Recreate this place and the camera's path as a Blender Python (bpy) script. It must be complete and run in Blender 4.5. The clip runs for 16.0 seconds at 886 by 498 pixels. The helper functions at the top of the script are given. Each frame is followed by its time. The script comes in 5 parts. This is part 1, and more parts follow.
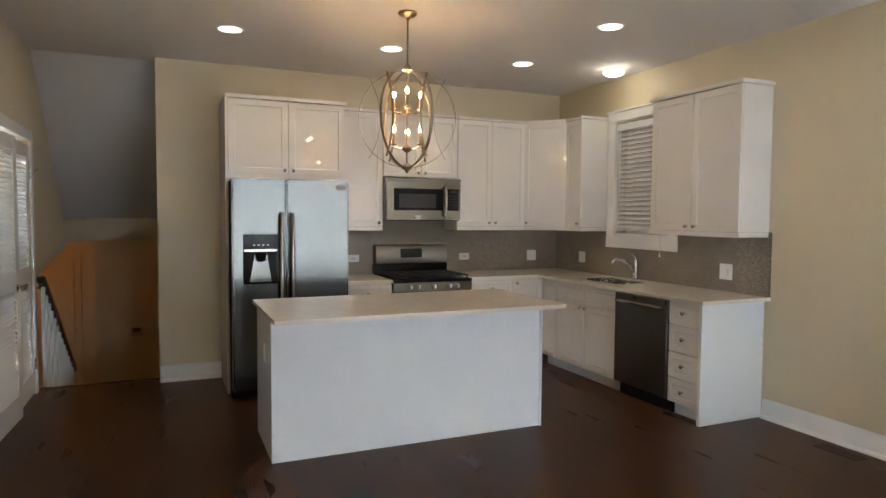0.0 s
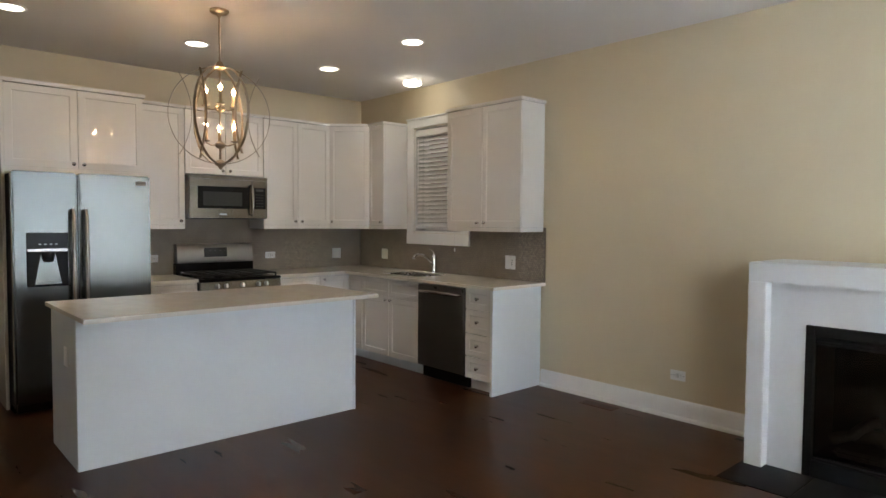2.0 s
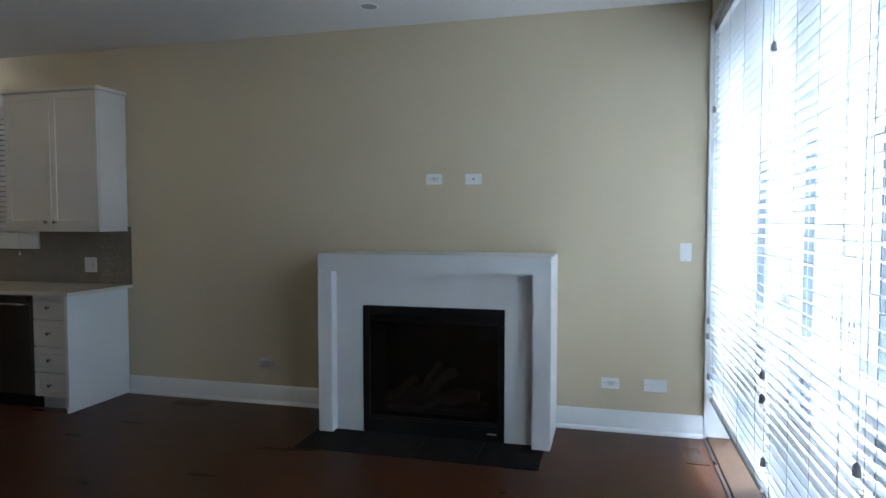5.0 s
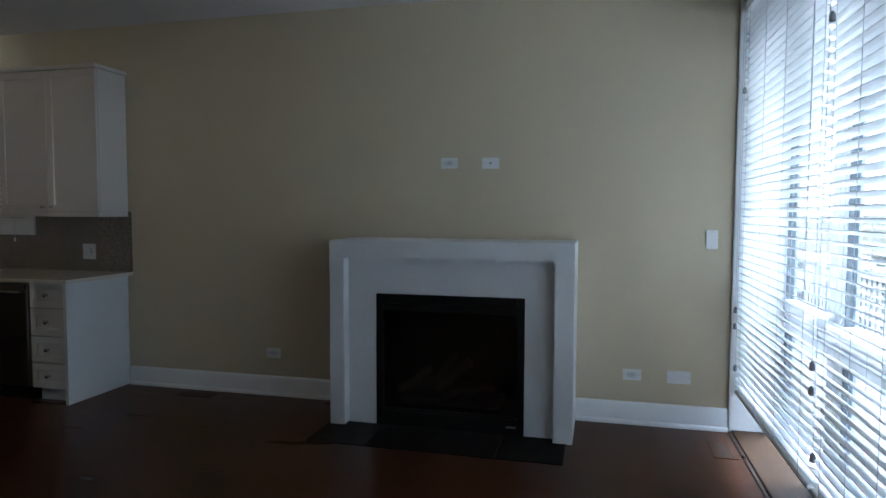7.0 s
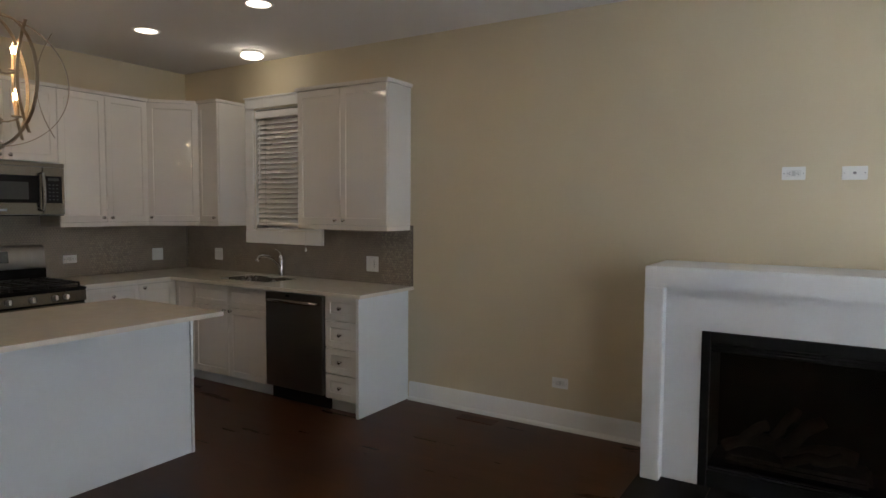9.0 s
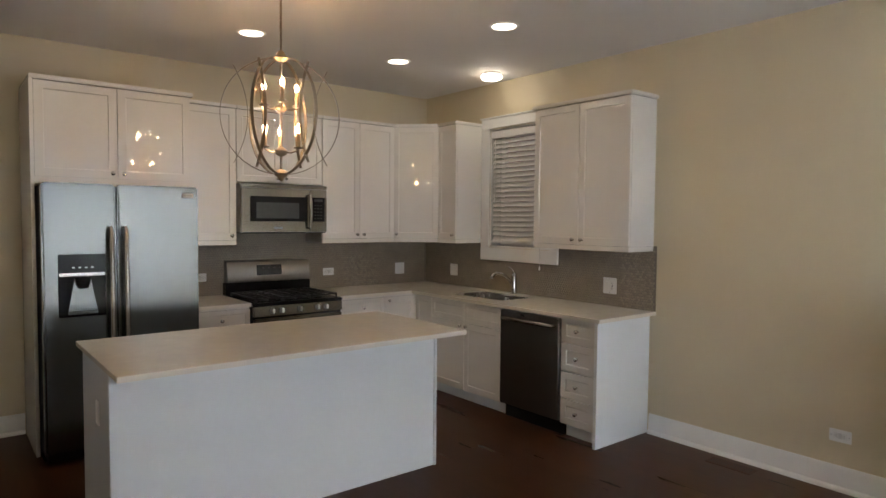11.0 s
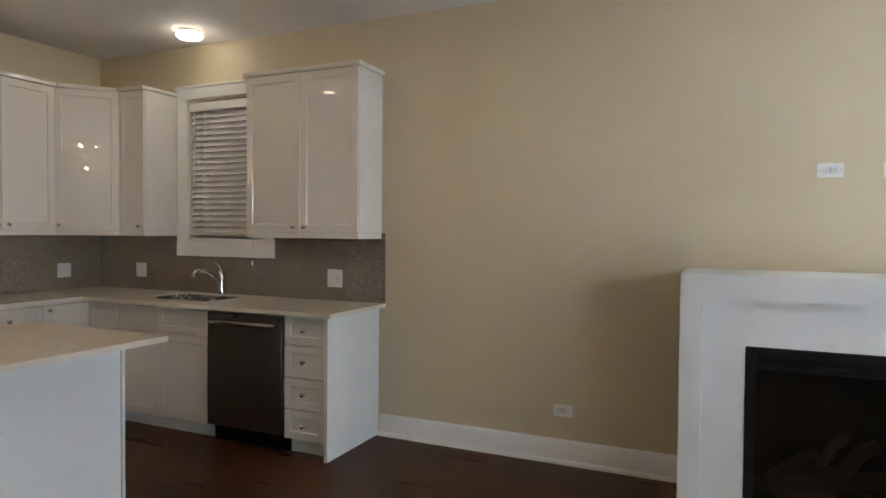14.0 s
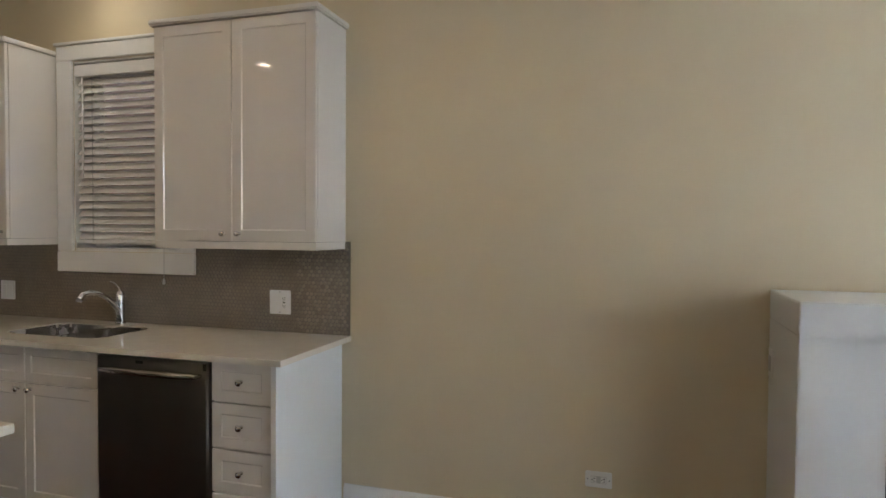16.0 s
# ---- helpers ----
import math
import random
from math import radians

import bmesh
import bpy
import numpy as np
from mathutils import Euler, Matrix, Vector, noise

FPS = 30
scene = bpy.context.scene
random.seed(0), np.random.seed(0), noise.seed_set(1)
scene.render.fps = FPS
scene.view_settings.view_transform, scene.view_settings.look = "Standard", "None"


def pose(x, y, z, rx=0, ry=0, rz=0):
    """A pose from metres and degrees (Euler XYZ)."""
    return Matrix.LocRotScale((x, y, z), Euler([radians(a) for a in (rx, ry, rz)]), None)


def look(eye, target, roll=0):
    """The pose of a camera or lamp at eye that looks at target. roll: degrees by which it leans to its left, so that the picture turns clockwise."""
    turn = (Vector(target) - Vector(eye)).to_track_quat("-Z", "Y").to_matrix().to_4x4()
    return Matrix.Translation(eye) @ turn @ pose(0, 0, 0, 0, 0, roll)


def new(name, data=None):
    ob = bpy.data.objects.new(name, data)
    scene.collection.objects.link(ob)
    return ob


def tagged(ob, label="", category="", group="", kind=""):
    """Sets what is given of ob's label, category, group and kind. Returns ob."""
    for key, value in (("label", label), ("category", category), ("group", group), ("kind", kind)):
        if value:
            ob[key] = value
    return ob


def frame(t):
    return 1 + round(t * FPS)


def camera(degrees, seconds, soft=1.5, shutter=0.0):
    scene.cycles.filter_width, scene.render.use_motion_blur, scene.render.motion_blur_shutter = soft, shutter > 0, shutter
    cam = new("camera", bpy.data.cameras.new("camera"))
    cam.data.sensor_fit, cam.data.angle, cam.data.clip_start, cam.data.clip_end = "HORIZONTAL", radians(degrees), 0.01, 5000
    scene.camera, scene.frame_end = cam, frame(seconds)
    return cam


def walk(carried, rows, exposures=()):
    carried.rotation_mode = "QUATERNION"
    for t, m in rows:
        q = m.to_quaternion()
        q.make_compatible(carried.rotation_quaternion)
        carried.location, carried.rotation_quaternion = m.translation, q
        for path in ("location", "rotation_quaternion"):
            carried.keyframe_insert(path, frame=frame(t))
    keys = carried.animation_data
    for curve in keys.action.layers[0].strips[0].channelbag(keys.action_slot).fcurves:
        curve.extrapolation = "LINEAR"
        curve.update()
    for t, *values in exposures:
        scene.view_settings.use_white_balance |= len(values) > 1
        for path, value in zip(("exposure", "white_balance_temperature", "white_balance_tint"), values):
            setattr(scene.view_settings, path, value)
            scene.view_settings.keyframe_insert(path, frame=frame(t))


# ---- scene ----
# ---- camera ----
cam = camera(69.83, 16.0)
PATH = [
    (0, (-4.040, -5.835, 1.481), (-3.243, -4.003, 1.376), 0.40),
    (0.5, (-4.107, -5.751, 1.458), (-3.203, -3.970, 1.356), 0.40),
    (1, (-4.187, -5.766, 1.452), (-3.194, -4.032, 1.351), 0.40),
    (1.5, (-4.293, -5.896, 1.437), (-3.147, -4.259, 1.341), 0.40),
    (2, (-4.335, -6.009, 1.427), (-2.992, -4.530, 1.339), 0.40),
    (2.5, (-4.320, -6.107, 1.412), (-2.864, -4.739, 1.322), 0.20),
    (3, (-4.247, -6.226, 1.405), (-2.748, -4.904, 1.318), 0.20),
    (3.5, (-4.275, -6.284, 1.402), (-2.675, -5.087, 1.327), 0.30),
    (4, (-4.293, -6.340, 1.378), (-2.547, -5.366, 1.320), 0.50),
    (4.5, (-4.327, -6.358, 1.399), (-2.459, -5.647, 1.332), 0.30),
    (4.7, (-4.362, -6.342, 1.424), (-2.462, -5.721, 1.343), 0.10),
    (5.225, (-4.412, -6.349, 1.426), (-2.440, -5.904, 1.332), -0.04),
    (5.75, (-4.441, -6.346, 1.390), (-2.460, -5.943, 1.290), 0.05),
    (6.275, (-4.423, -6.303, 1.356), (-2.464, -5.870, 1.252), 0.21),
    (6.8, (-4.332, -6.190, 1.365), (-2.392, -5.717, 1.254), 0.30),
    (7, (-4.280, -6.154, 1.384), (-2.342, -5.673, 1.267), 0.20),
    (7.5, (-4.150, -5.979, 1.423), (-2.219, -5.474, 1.299), 0.30),
    (8, (-4.141, -5.715, 1.483), (-2.247, -5.089, 1.343), 0.30),
    (8.5, (-4.164, -5.482, 1.513), (-2.346, -4.659, 1.380), 0.50),
    (9, (-4.064, -5.369, 1.508), (-2.371, -4.310, 1.381), 0.40),
    (9.5, (-4.018, -5.226, 1.564), (-2.496, -3.934, 1.438), 0.30),
    (9.7, (-4.005, -5.212, 1.563), (-2.559, -3.834, 1.456), 0.30),
    (10.225, (-4.003, -5.151, 1.584), (-2.694, -3.606, 1.487), 0.30),
    (10.75, (-4.051, -5.160, 1.573), (-2.790, -3.568, 1.478), 0.41),
    (11.275, (-4.094, -5.170, 1.542), (-2.809, -3.618, 1.447), 0.54),
    (11.8, (-4.077, -5.114, 1.502), (-2.714, -3.653, 1.411), 0.60),
    (12, (-4.036, -5.058, 1.474), (-2.625, -3.643, 1.392), 0.70),
    (12.5, (-3.980, -4.959, 1.430), (-2.481, -3.637, 1.356), 0.60),
    (13, (-3.954, -4.866, 1.441), (-2.325, -3.707, 1.375), 0.81),
    (13.5, (-3.911, -4.781, 1.405), (-2.144, -3.845, 1.353), 0.60),
    (14, (-3.759, -4.665, 1.388), (-1.934, -3.848, 1.334), 0.50),
    (14.5, (-3.595, -4.515, 1.375), (-1.751, -3.743, 1.326), 0.50),
    (15, (-3.418, -4.312, 1.397), (-1.549, -3.602, 1.347), 0.50),
    (15.5, (-3.165, -4.133, 1.400), (-1.264, -3.516, 1.350), 0.50),
    (16, (-2.909, -3.949, 1.431), (-1.001, -3.354, 1.375), 0.40),
]
walk(cam, [(t, look(eye, target, roll)) for t, eye, target, roll in PATH],
     exposures=[(0.0, 4.56, 6600, 10), (1.0, 4.61, 6600, 10), (2.0, 4.39, 6380, 9), (3.0, 4.24, 6200, 9), (3.8, 3.9, 5900, 8), (4.7, 3.4, 5450, 5),
                (6.8, 2.42, 5350, 5), (7.4, 2.56, 5600, 6), (8.2, 3.06, 6050, 7), (9.0, 3.58, 6500, 11), (9.7, 3.95, 6650, 12),
                (11.8, 4.26, 6650, 11), (13.0, 4.2, 6520, 10), (16.0, 4.23, 6500, 10)])

# ---- world and large lights ----
world = bpy.data.worlds.new("overcast_day")
scene.world = world
world.use_nodes = True
wn = world.node_tree.nodes
sky = wn.new("ShaderNodeTexSky")
sky.sky_type = "NISHITA"
sky.sun_disc = False
sky.sun_elevation = radians(59)
sky.sun_rotation = radians(162)
sky.air_density = 1.0
sky.dust_density = 0.8
haze = wn.new("ShaderNodeHueSaturation")
haze.inputs["Saturation"].default_value = 0.75
haze.inputs["Value"].default_value = 1.1
world.node_tree.links.new(sky.outputs[0], haze.inputs["Color"])
world.node_tree.links.new(haze.outputs[0], wn["Background"].inputs[0])
wn["Background"].inputs[1].default_value = 0.15
sun_data = bpy.data.lights.new("sun", "SUN")
sun_data.energy, sun_data.angle, sun_data.color = 2.4, radians(40), (0.94, 0.99, 1.0)
sun = new("sun", sun_data)
sun.matrix_world = look((4, -12, 21), (0, 0, 0))


def lamp(name, kind, place, watts, colour, size=0.1, spot=None):
    d = bpy.data.lights.new(name, kind)
    d.energy, d.color = watts, colour
    if kind == "AREA":
        d.shape, d.size = "DISK", size
    else:
        d.shadow_soft_size = size
    o = new(name, d)
    o.location = place
    return o


CEIL = 2.82
CANS = [(-3.60, -0.93), (-2.36, -0.91), (-1.15, -0.92), (-1.15, -2.13), (-1.11, -3.59)]
for cx, cy in CANS:
    lamp("can_light", "AREA", (cx, cy, CEIL - 0.012), 0.056, (1.0, 0.78, 0.54), 0.12)
lamp("flush_light", "POINT", (-0.31, -1.11, CEIL - 0.12), 0.05, (1.0, 0.93, 0.82), 0.05)
lamp("hall_light", "POINT", (-5.85, 3.22, 0.85), 0.20, (1.0, 0.40, 0.06), 0.08)

# ---- materials ----


def material(name, colour, rough=0.5, metal=0.0, vary=0.06, scale=3.0, grain=90.0, bump=0.05, stretch=(1, 1, 1),
             coat=0.0, rough_vary=0.08, per_object=0.0, emit=0.0, tint=None):
    m = bpy.data.materials.new(name)
    m.use_nodes = True
    nt = m.node_tree
    n, l = nt.nodes, nt.links
    b = n["Principled BSDF"]
    tc = n.new("ShaderNodeTexCoord")
    mp = n.new("ShaderNodeMapping")
    mp.inputs["Scale"].default_value = stretch
    l.new(tc.outputs["Object"], mp.inputs[0])
    info = n.new("ShaderNodeObjectInfo")
    if per_object:
        comb = n.new("ShaderNodeVectorMath")
        comb.operation = "SCALE"
        comb.inputs[0].default_value = (37.0, 23.0, 11.0)
        l.new(info.outputs["Random"], comb.inputs["Scale"])
        l.new(comb.outputs[0], mp.inputs["Location"])
    big = n.new("ShaderNodeTexNoise")
    big.inputs["Scale"].default_value = scale
    big.inputs["Detail"].default_value = 4
    fine = n.new("ShaderNodeTexNoise")
    fine.inputs["Scale"].default_value = grain
    fine.inputs["Detail"].default_value = 3
    for t in (big, fine):
        l.new(mp.outputs[0], t.inputs["Vector"])
    add = n.new("ShaderNodeMath")
    add.operation = "ADD"
    l.new(big.outputs["Fac"], add.inputs[0])
    l.new(fine.outputs["Fac"], add.inputs[1])
    half = n.new("ShaderNodeMath")
    half.operation = "MULTIPLY"
    half.inputs[1].default_value = 0.5
    l.new(add.outputs[0], half.inputs[0])
    fac = half
    if per_object:
        mixr = n.new("ShaderNodeMath")
        mixr.operation = "MULTIPLY_ADD"
        mixr.inputs[1].default_value = per_object
        l.new(info.outputs["Random"], mixr.inputs[0])
        l.new(half.outputs[0], mixr.inputs[2])
        sub = n.new("ShaderNodeMath")
        sub.operation = "SUBTRACT"
        sub.inputs[1].default_value = per_object * 0.5
        l.new(mixr.outputs[0], sub.inputs[0])
        fac = sub
    ramp = n.new("ShaderNodeMapRange")
    ramp.inputs["From Min"].default_value, ramp.inputs["From Max"].default_value = 0.3, 0.7
    l.new(fac.outputs[0], ramp.inputs["Value"])
    mix = n.new("ShaderNodeMix")
    mix.data_type = "RGBA"
    c2 = tint or colour
    mix.inputs[6].default_value = (*[c * (1 - vary) for c in colour], 1)
    mix.inputs[7].default_value = (*[min(1, c * (1 + vary)) for c in c2], 1)
    l.new(ramp.outputs[0], mix.inputs[0])
    l.new(mix.outputs[2], b.inputs["Base Color"])
    rr = n.new("ShaderNodeMapRange")
    rr.inputs["To Min"].default_value, rr.inputs["To Max"].default_value = max(0.02, rough - rough_vary), min(1, rough + rough_vary)
    l.new(big.outputs["Fac"], rr.inputs["Value"])
    l.new(rr.outputs[0], b.inputs["Roughness"])
    b.inputs["Metallic"].default_value = metal
    b.inputs["Coat Weight"].default_value = coat
    b.inputs["Coat Roughness"].default_value = 0.03
    if bump:
        bp = n.new("ShaderNodeBump")
        bp.inputs["Strength"].default_value = bump
        bp.inputs["Distance"].default_value = 0.004
        l.new(fine.outputs["Fac"], bp.inputs["Height"])
        l.new(bp.outputs[0], b.inputs["Normal"])
    if emit:
        b.inputs["Emission Color"].default_value = (*colour, 1)
        b.inputs["Emission Strength"].default_value = emit
    return m


def glass(name, colour=(1, 1, 1), rough=0.0):
    m = bpy.data.materials.new(name)
    m.use_nodes = True
    b = m.node_tree.nodes["Principled BSDF"]
    b.inputs["Base Color"].default_value = (*colour, 1)
    b.inputs["Roughness"].default_value = rough
    b.inputs["Transmission Weight"].default_value = 1.0
    b.inputs["IOR"].default_value = 1.45
    return m


WALL = material("cream_wall_paint", (0.625, 0.537, 0.375), 0.5, vary=0.025, scale=1.2, grain=260, bump=0.10)
CEILING = material("ceiling_paint", (0.735, 0.71, 0.685), 0.75, vary=0.02, scale=1.0, grain=240, bump=0.10)
# darker and more neutral grey than CEILING
SLOPE = material("stair_ceiling_grey", (0.60, 0.60, 0.59), 0.8, vary=0.02, scale=1.0, grain=240, bump=0.10)
TRIM = material("white_trim_paint", (0.80, 0.80, 0.79), 0.32, vary=0.02, scale=2.0, grain=60, bump=0.03)
MANTELPAINT = material("satin_white_mantel_paint", (0.69, 0.695, 0.69), 0.38, vary=0.02, scale=2.0, grain=60, bump=0.03)
LACQUER = material("gloss_white_lacquer", (0.72, 0.685, 0.635), 0.035, vary=0.012, scale=1.5, grain=25, bump=0.003, coat=0.0, rough_vary=0.012)
PANEL = material("white_laminate_panel", (0.765, 0.80, 0.81), 0.17, vary=0.012, scale=1.5, grain=40, bump=0.015, rough_vary=0.05)
QUARTZ = material("cream_quartz", (0.74, 0.69, 0.60), 0.14, vary=0.05, scale=14, grain=420, bump=0.0, rough_vary=0.04)
STEEL = material("brushed_stainless", (0.180, 0.188, 0.176), 0.20, 1.0, vary=0.02, scale=1.5, grain=300, bump=0.0, stretch=(1, 1, 6), rough_vary=0.04)
DARKSTEEL = material("dark_brushed_stainless", (0.25, 0.235, 0.225), 0.34, 1.0, vary=0.03, scale=1.5, grain=300, bump=0.0, stretch=(6, 6, 1), rough_vary=0.05)
WARMSTEEL = material("warm_brushed_stainless", (0.21, 0.188, 0.155), 0.22, 1.0, vary=0.03, scale=1.5, grain=300, bump=0.0, rough_vary=0.04)
CHROME = material("chrome", (0.62, 0.62, 0.62), 0.06, 1.0, vary=0.02, bump=0.0, rough_vary=0.03)
SINKSTEEL = material("satin_sink_steel", (0.74, 0.72, 0.69), 0.26, 1.0, vary=0.05, scale=6, grain=150, bump=0.03)
SATINSTEEL = material("satin_stainless", (0.34, 0.315, 0.285), 0.42, 1.0, vary=0.03, scale=1.5, grain=300, bump=0.0, stretch=(1, 1, 6), rough_vary=0.04)
HANDLESTEEL = material("satin_handle_steel", (0.40, 0.37, 0.34), 0.20, 1.0, vary=0.03, scale=4, grain=120, bump=0.0, rough_vary=0.04)
NICKEL = material("antique_bronze_nickel", (0.36, 0.30, 0.235), 0.34, 1.0, vary=0.14, scale=12, grain=140, bump=0.05)
BLACK = material("black_gloss_enamel", (0.012, 0.012, 0.013), 0.16, vary=0.2, scale=6, grain=90, bump=0.01)
BLACKMATT = material("black_matt_metal", (0.010, 0.0095, 0.0095), 0.5, vary=0.25, scale=9, grain=160, bump=0.06)
IRON = material("cast_iron", (0.02, 0.019, 0.018), 0.62, 0.3, vary=0.3, scale=14, grain=220, bump=0.25)
DARKGLASS = material("smoked_glass", (0.035, 0.037, 0.038), 0.08, vary=0.15, scale=3, grain=30, bump=0.0, rough_vary=0.03)
GREYGLASS = material("oven_window_glass", (0.06, 0.063, 0.063), 0.12, vary=0.1, scale=3, grain=30, bump=0.0, rough_vary=0.03)
for q in (BLACKMATT, BLACK, GREYGLASS):
    q.node_tree.nodes["Principled BSDF"].inputs["Specular IOR Level"].default_value = 0.2
FLOORWOOD = material("dark_stained_oak", (0.038, 0.016, 0.009), 0.24, vary=0.16, scale=3, grain=40, bump=0.02, stretch=(0.9, 7, 7), per_object=0.2, rough_vary=0.06, tint=(0.050, 0.021, 0.011))
JOINT = material("dark_floor_joint", (0.036, 0.0135, 0.0065), 0.4, vary=0.2, bump=0.0)
SILLWOOD = material("brown_sill_wood", (0.048, 0.026, 0.014), 0.55, vary=0.5, scale=5, grain=38, bump=0.08, stretch=(0.8, 14, 14))
RAILWOOD = material("dark_handrail_wood", (0.035, 0.018, 0.012), 0.3, vary=0.3, scale=8, grain=70, bump=0.03)
TILE = material("taupe_penny_tile", (0.32, 0.275, 0.22), 0.16, vary=0.16, scale=9, grain=60, bump=0.02, per_object=0.35, rough_vary=0.06)
GROUT = material("grey_grout", (0.20, 0.175, 0.14), 0.85, vary=0.08, scale=20, grain=300, bump=0.15)
SLATE = material("charcoal_slate", (0.009, 0.0078, 0.0075), 0.6, vary=0.3, scale=5, grain=60, bump=0.12)
for q in (SLATE, SILLWOOD):
    q.node_tree.nodes["Principled BSDF"].inputs["Specular IOR Level"].default_value = 0.18
PLASTIC = material("white_plastic", (0.80, 0.80, 0.79), 0.30, vary=0.02, scale=6, grain=60, bump=0.0)
GREYINSERT = material("off_white_outlet_insert", (0.55, 0.55, 0.54), 0.35, vary=0.02, bump=0.0)
SLOT = material("dark_slot", (0.03, 0.03, 0.03), 0.6, vary=0.1, bump=0.0)
GREYMARK = material("grey_print", (0.30, 0.30, 0.31), 0.5, vary=0.1, bump=0.0)
SLAT = material("white_blind_slat", (0.78, 0.78, 0.78), 0.38, vary=0.02, scale=3, grain=70, bump=0.02)
CORD = material("grey_blind_cord", (0.52, 0.53, 0.55), 0.8, vary=0.1, scale=30, grain=300, bump=0.1)
ALU = material("pale_window_aluminium", (0.72, 0.73, 0.77), 0.4, 0.0, vary=0.04, bump=0.02)
DARKGREY = material("dark_blue_grey", (0.15, 0.17, 0.19), 0.6, vary=0.1, bump=0.0)
PANE = glass("clear_window_glass")
LAMPGLOW = material("lit_lamp_lens", (1.0, 0.90, 0.74), 0.4, vary=0.0, bump=0.0, emit=0.4)
LAMPOFF = material("unlit_lamp_lens", (0.30, 0.30, 0.30), 0.3, vary=0.03, bump=0.0)
BULB = material("glowing_bulb", (1.0, 0.66, 0.30), 0.3, vary=0.0, bump=0.0, emit=13.0)
CANDLE = material("candle_sleeve", (0.42, 0.30, 0.17), 0.5, vary=0.05, bump=0.0)
LOG = material("ceramic_log", (0.075, 0.058, 0.043), 0.9, vary=0.5, scale=12, grain=60, bump=0.5)
EMBER = material("grey_ember", (0.10, 0.09, 0.085), 0.95, vary=0.4, scale=20, grain=90, bump=0.5)
REGISTER = material("brown_register_wood", (0.062, 0.027, 0.014), 0.45, vary=0.2, scale=5, grain=60, bump=0.05)
REGISTER.node_tree.nodes["Principled BSDF"].inputs["Specular IOR Level"].default_value = 0.18
ASPHALT = material("asphalt", (0.06, 0.06, 0.062), 0.9, vary=0.2, scale=1.5, grain=80, bump=0.3)
CONCRETE = material("pale_concrete", (0.27, 0.265, 0.255), 0.85, vary=0.12, scale=2, grain=60, bump=0.2)
TANBRICK = material("tan_facade", (0.27, 0.19, 0.13), 0.85, vary=0.15, scale=2, grain=40, bump=0.2)
# dark so that the unseen block by the sink window reflects little daylight
DARKBRICK = material("dark_brown_brick", (0.13, 0.085, 0.065), 0.9, vary=0.2, scale=3, grain=40, bump=0.2)
GREYFACADE = material("grey_facade", (0.24, 0.25, 0.27), 0.8, vary=0.1, scale=2, grain=40, bump=0.2)
WHITECAR = material("white_car_paint", (0.78, 0.78, 0.78), 0.15, vary=0.01, bump=0.0, coat=1.0)
DARKCAR = material("blue_grey_car_paint", (0.10, 0.12, 0.15), 0.15, vary=0.02, bump=0.0, coat=1.0)
TYRE = material("tyre_rubber", (0.02, 0.02, 0.02), 0.85, vary=0.2, bump=0.1)
LEAF = material("shrub_leaf", (0.07, 0.12, 0.035), 0.6, vary=0.35, scale=6, grain=40, bump=0.0)
EARTH = material("front_garden_soil", (0.10, 0.085, 0.05), 0.95, vary=0.3, scale=4, grain=40, bump=0.4)

# ---- mesh helpers ----
BASE = {}


def thing(name, base, label="", category="", group="", kind=""):
    o = new(name)
    o.empty_display_size = 0.05
    o.location = base
    BASE[o] = Vector(base)
    return tagged(o, label, category, group, kind)


def part(name, bm, mat, parent=None, label="", smooth=True):
    me = bpy.data.meshes.new(name)
    bm.to_mesh(me)
    bm.free()
    base = BASE.get(parent, Vector())
    me.transform(Matrix.Translation(-base))
    me.materials.append(mat)
    if smooth:
        me.shade_smooth()
        me.set_sharp_from_angle(angle=radians(38))
    o = new(name, me)
    o.parent = parent
    BASE[o] = base
    if label:
        tagged(o, label)
    return o


def setting(name, bm, mat, label, category):
    return tagged(part(name, bm, mat), label, category, kind="structure")


def box(x0, x1, y0, y1, z0, z1, bevel=0.0, bm=None, seg=2):
    own = bm is None
    if own:
        bm = bmesh.new()
    c = ((x0 + x1) / 2, (y0 + y1) / 2, (z0 + z1) / 2)
    m = Matrix.LocRotScale(c, None, (abs(x1 - x0), abs(y1 - y0), abs(z1 - z0)))
    r = bmesh.ops.create_cube(bm, size=1.0, matrix=m)
    if bevel:
        edges = list({e for v in r["verts"] for e in v.link_edges})
        bmesh.ops.bevel(bm, geom=edges, offset=bevel, segments=seg, affect="EDGES", clamp_overlap=True)
    return bm


def lathe(rings, place=(0, 0, 0), axis="z", seg=24, bm=None):
    """Turned shape from (radius, height) rings, capped at both ends."""
    bm = bm or bmesh.new()
    q = {"z": Matrix(), "y": Matrix.Rotation(radians(90), 4, "X"), "x": Matrix.Rotation(radians(-90), 4, "Y")}[axis]
    m = Matrix.Translation(place) @ q
    loops = []
    for r, h in rings:
        loops.append([bm.verts.new(m @ Vector((r * math.cos(2 * math.pi * k / seg), r * math.sin(2 * math.pi * k / seg), h))) for k in range(seg)])
    for a, b in zip(loops, loops[1:]):
        for k in range(seg):
            bm.faces.new((a[k], a[(k + 1) % seg], b[(k + 1) % seg], b[k]))
    bm.faces.new(loops[0][::-1])
    bm.faces.new(loops[-1])
    bmesh.ops.recalc_face_normals(bm, faces=bm.faces[:])
    return bm


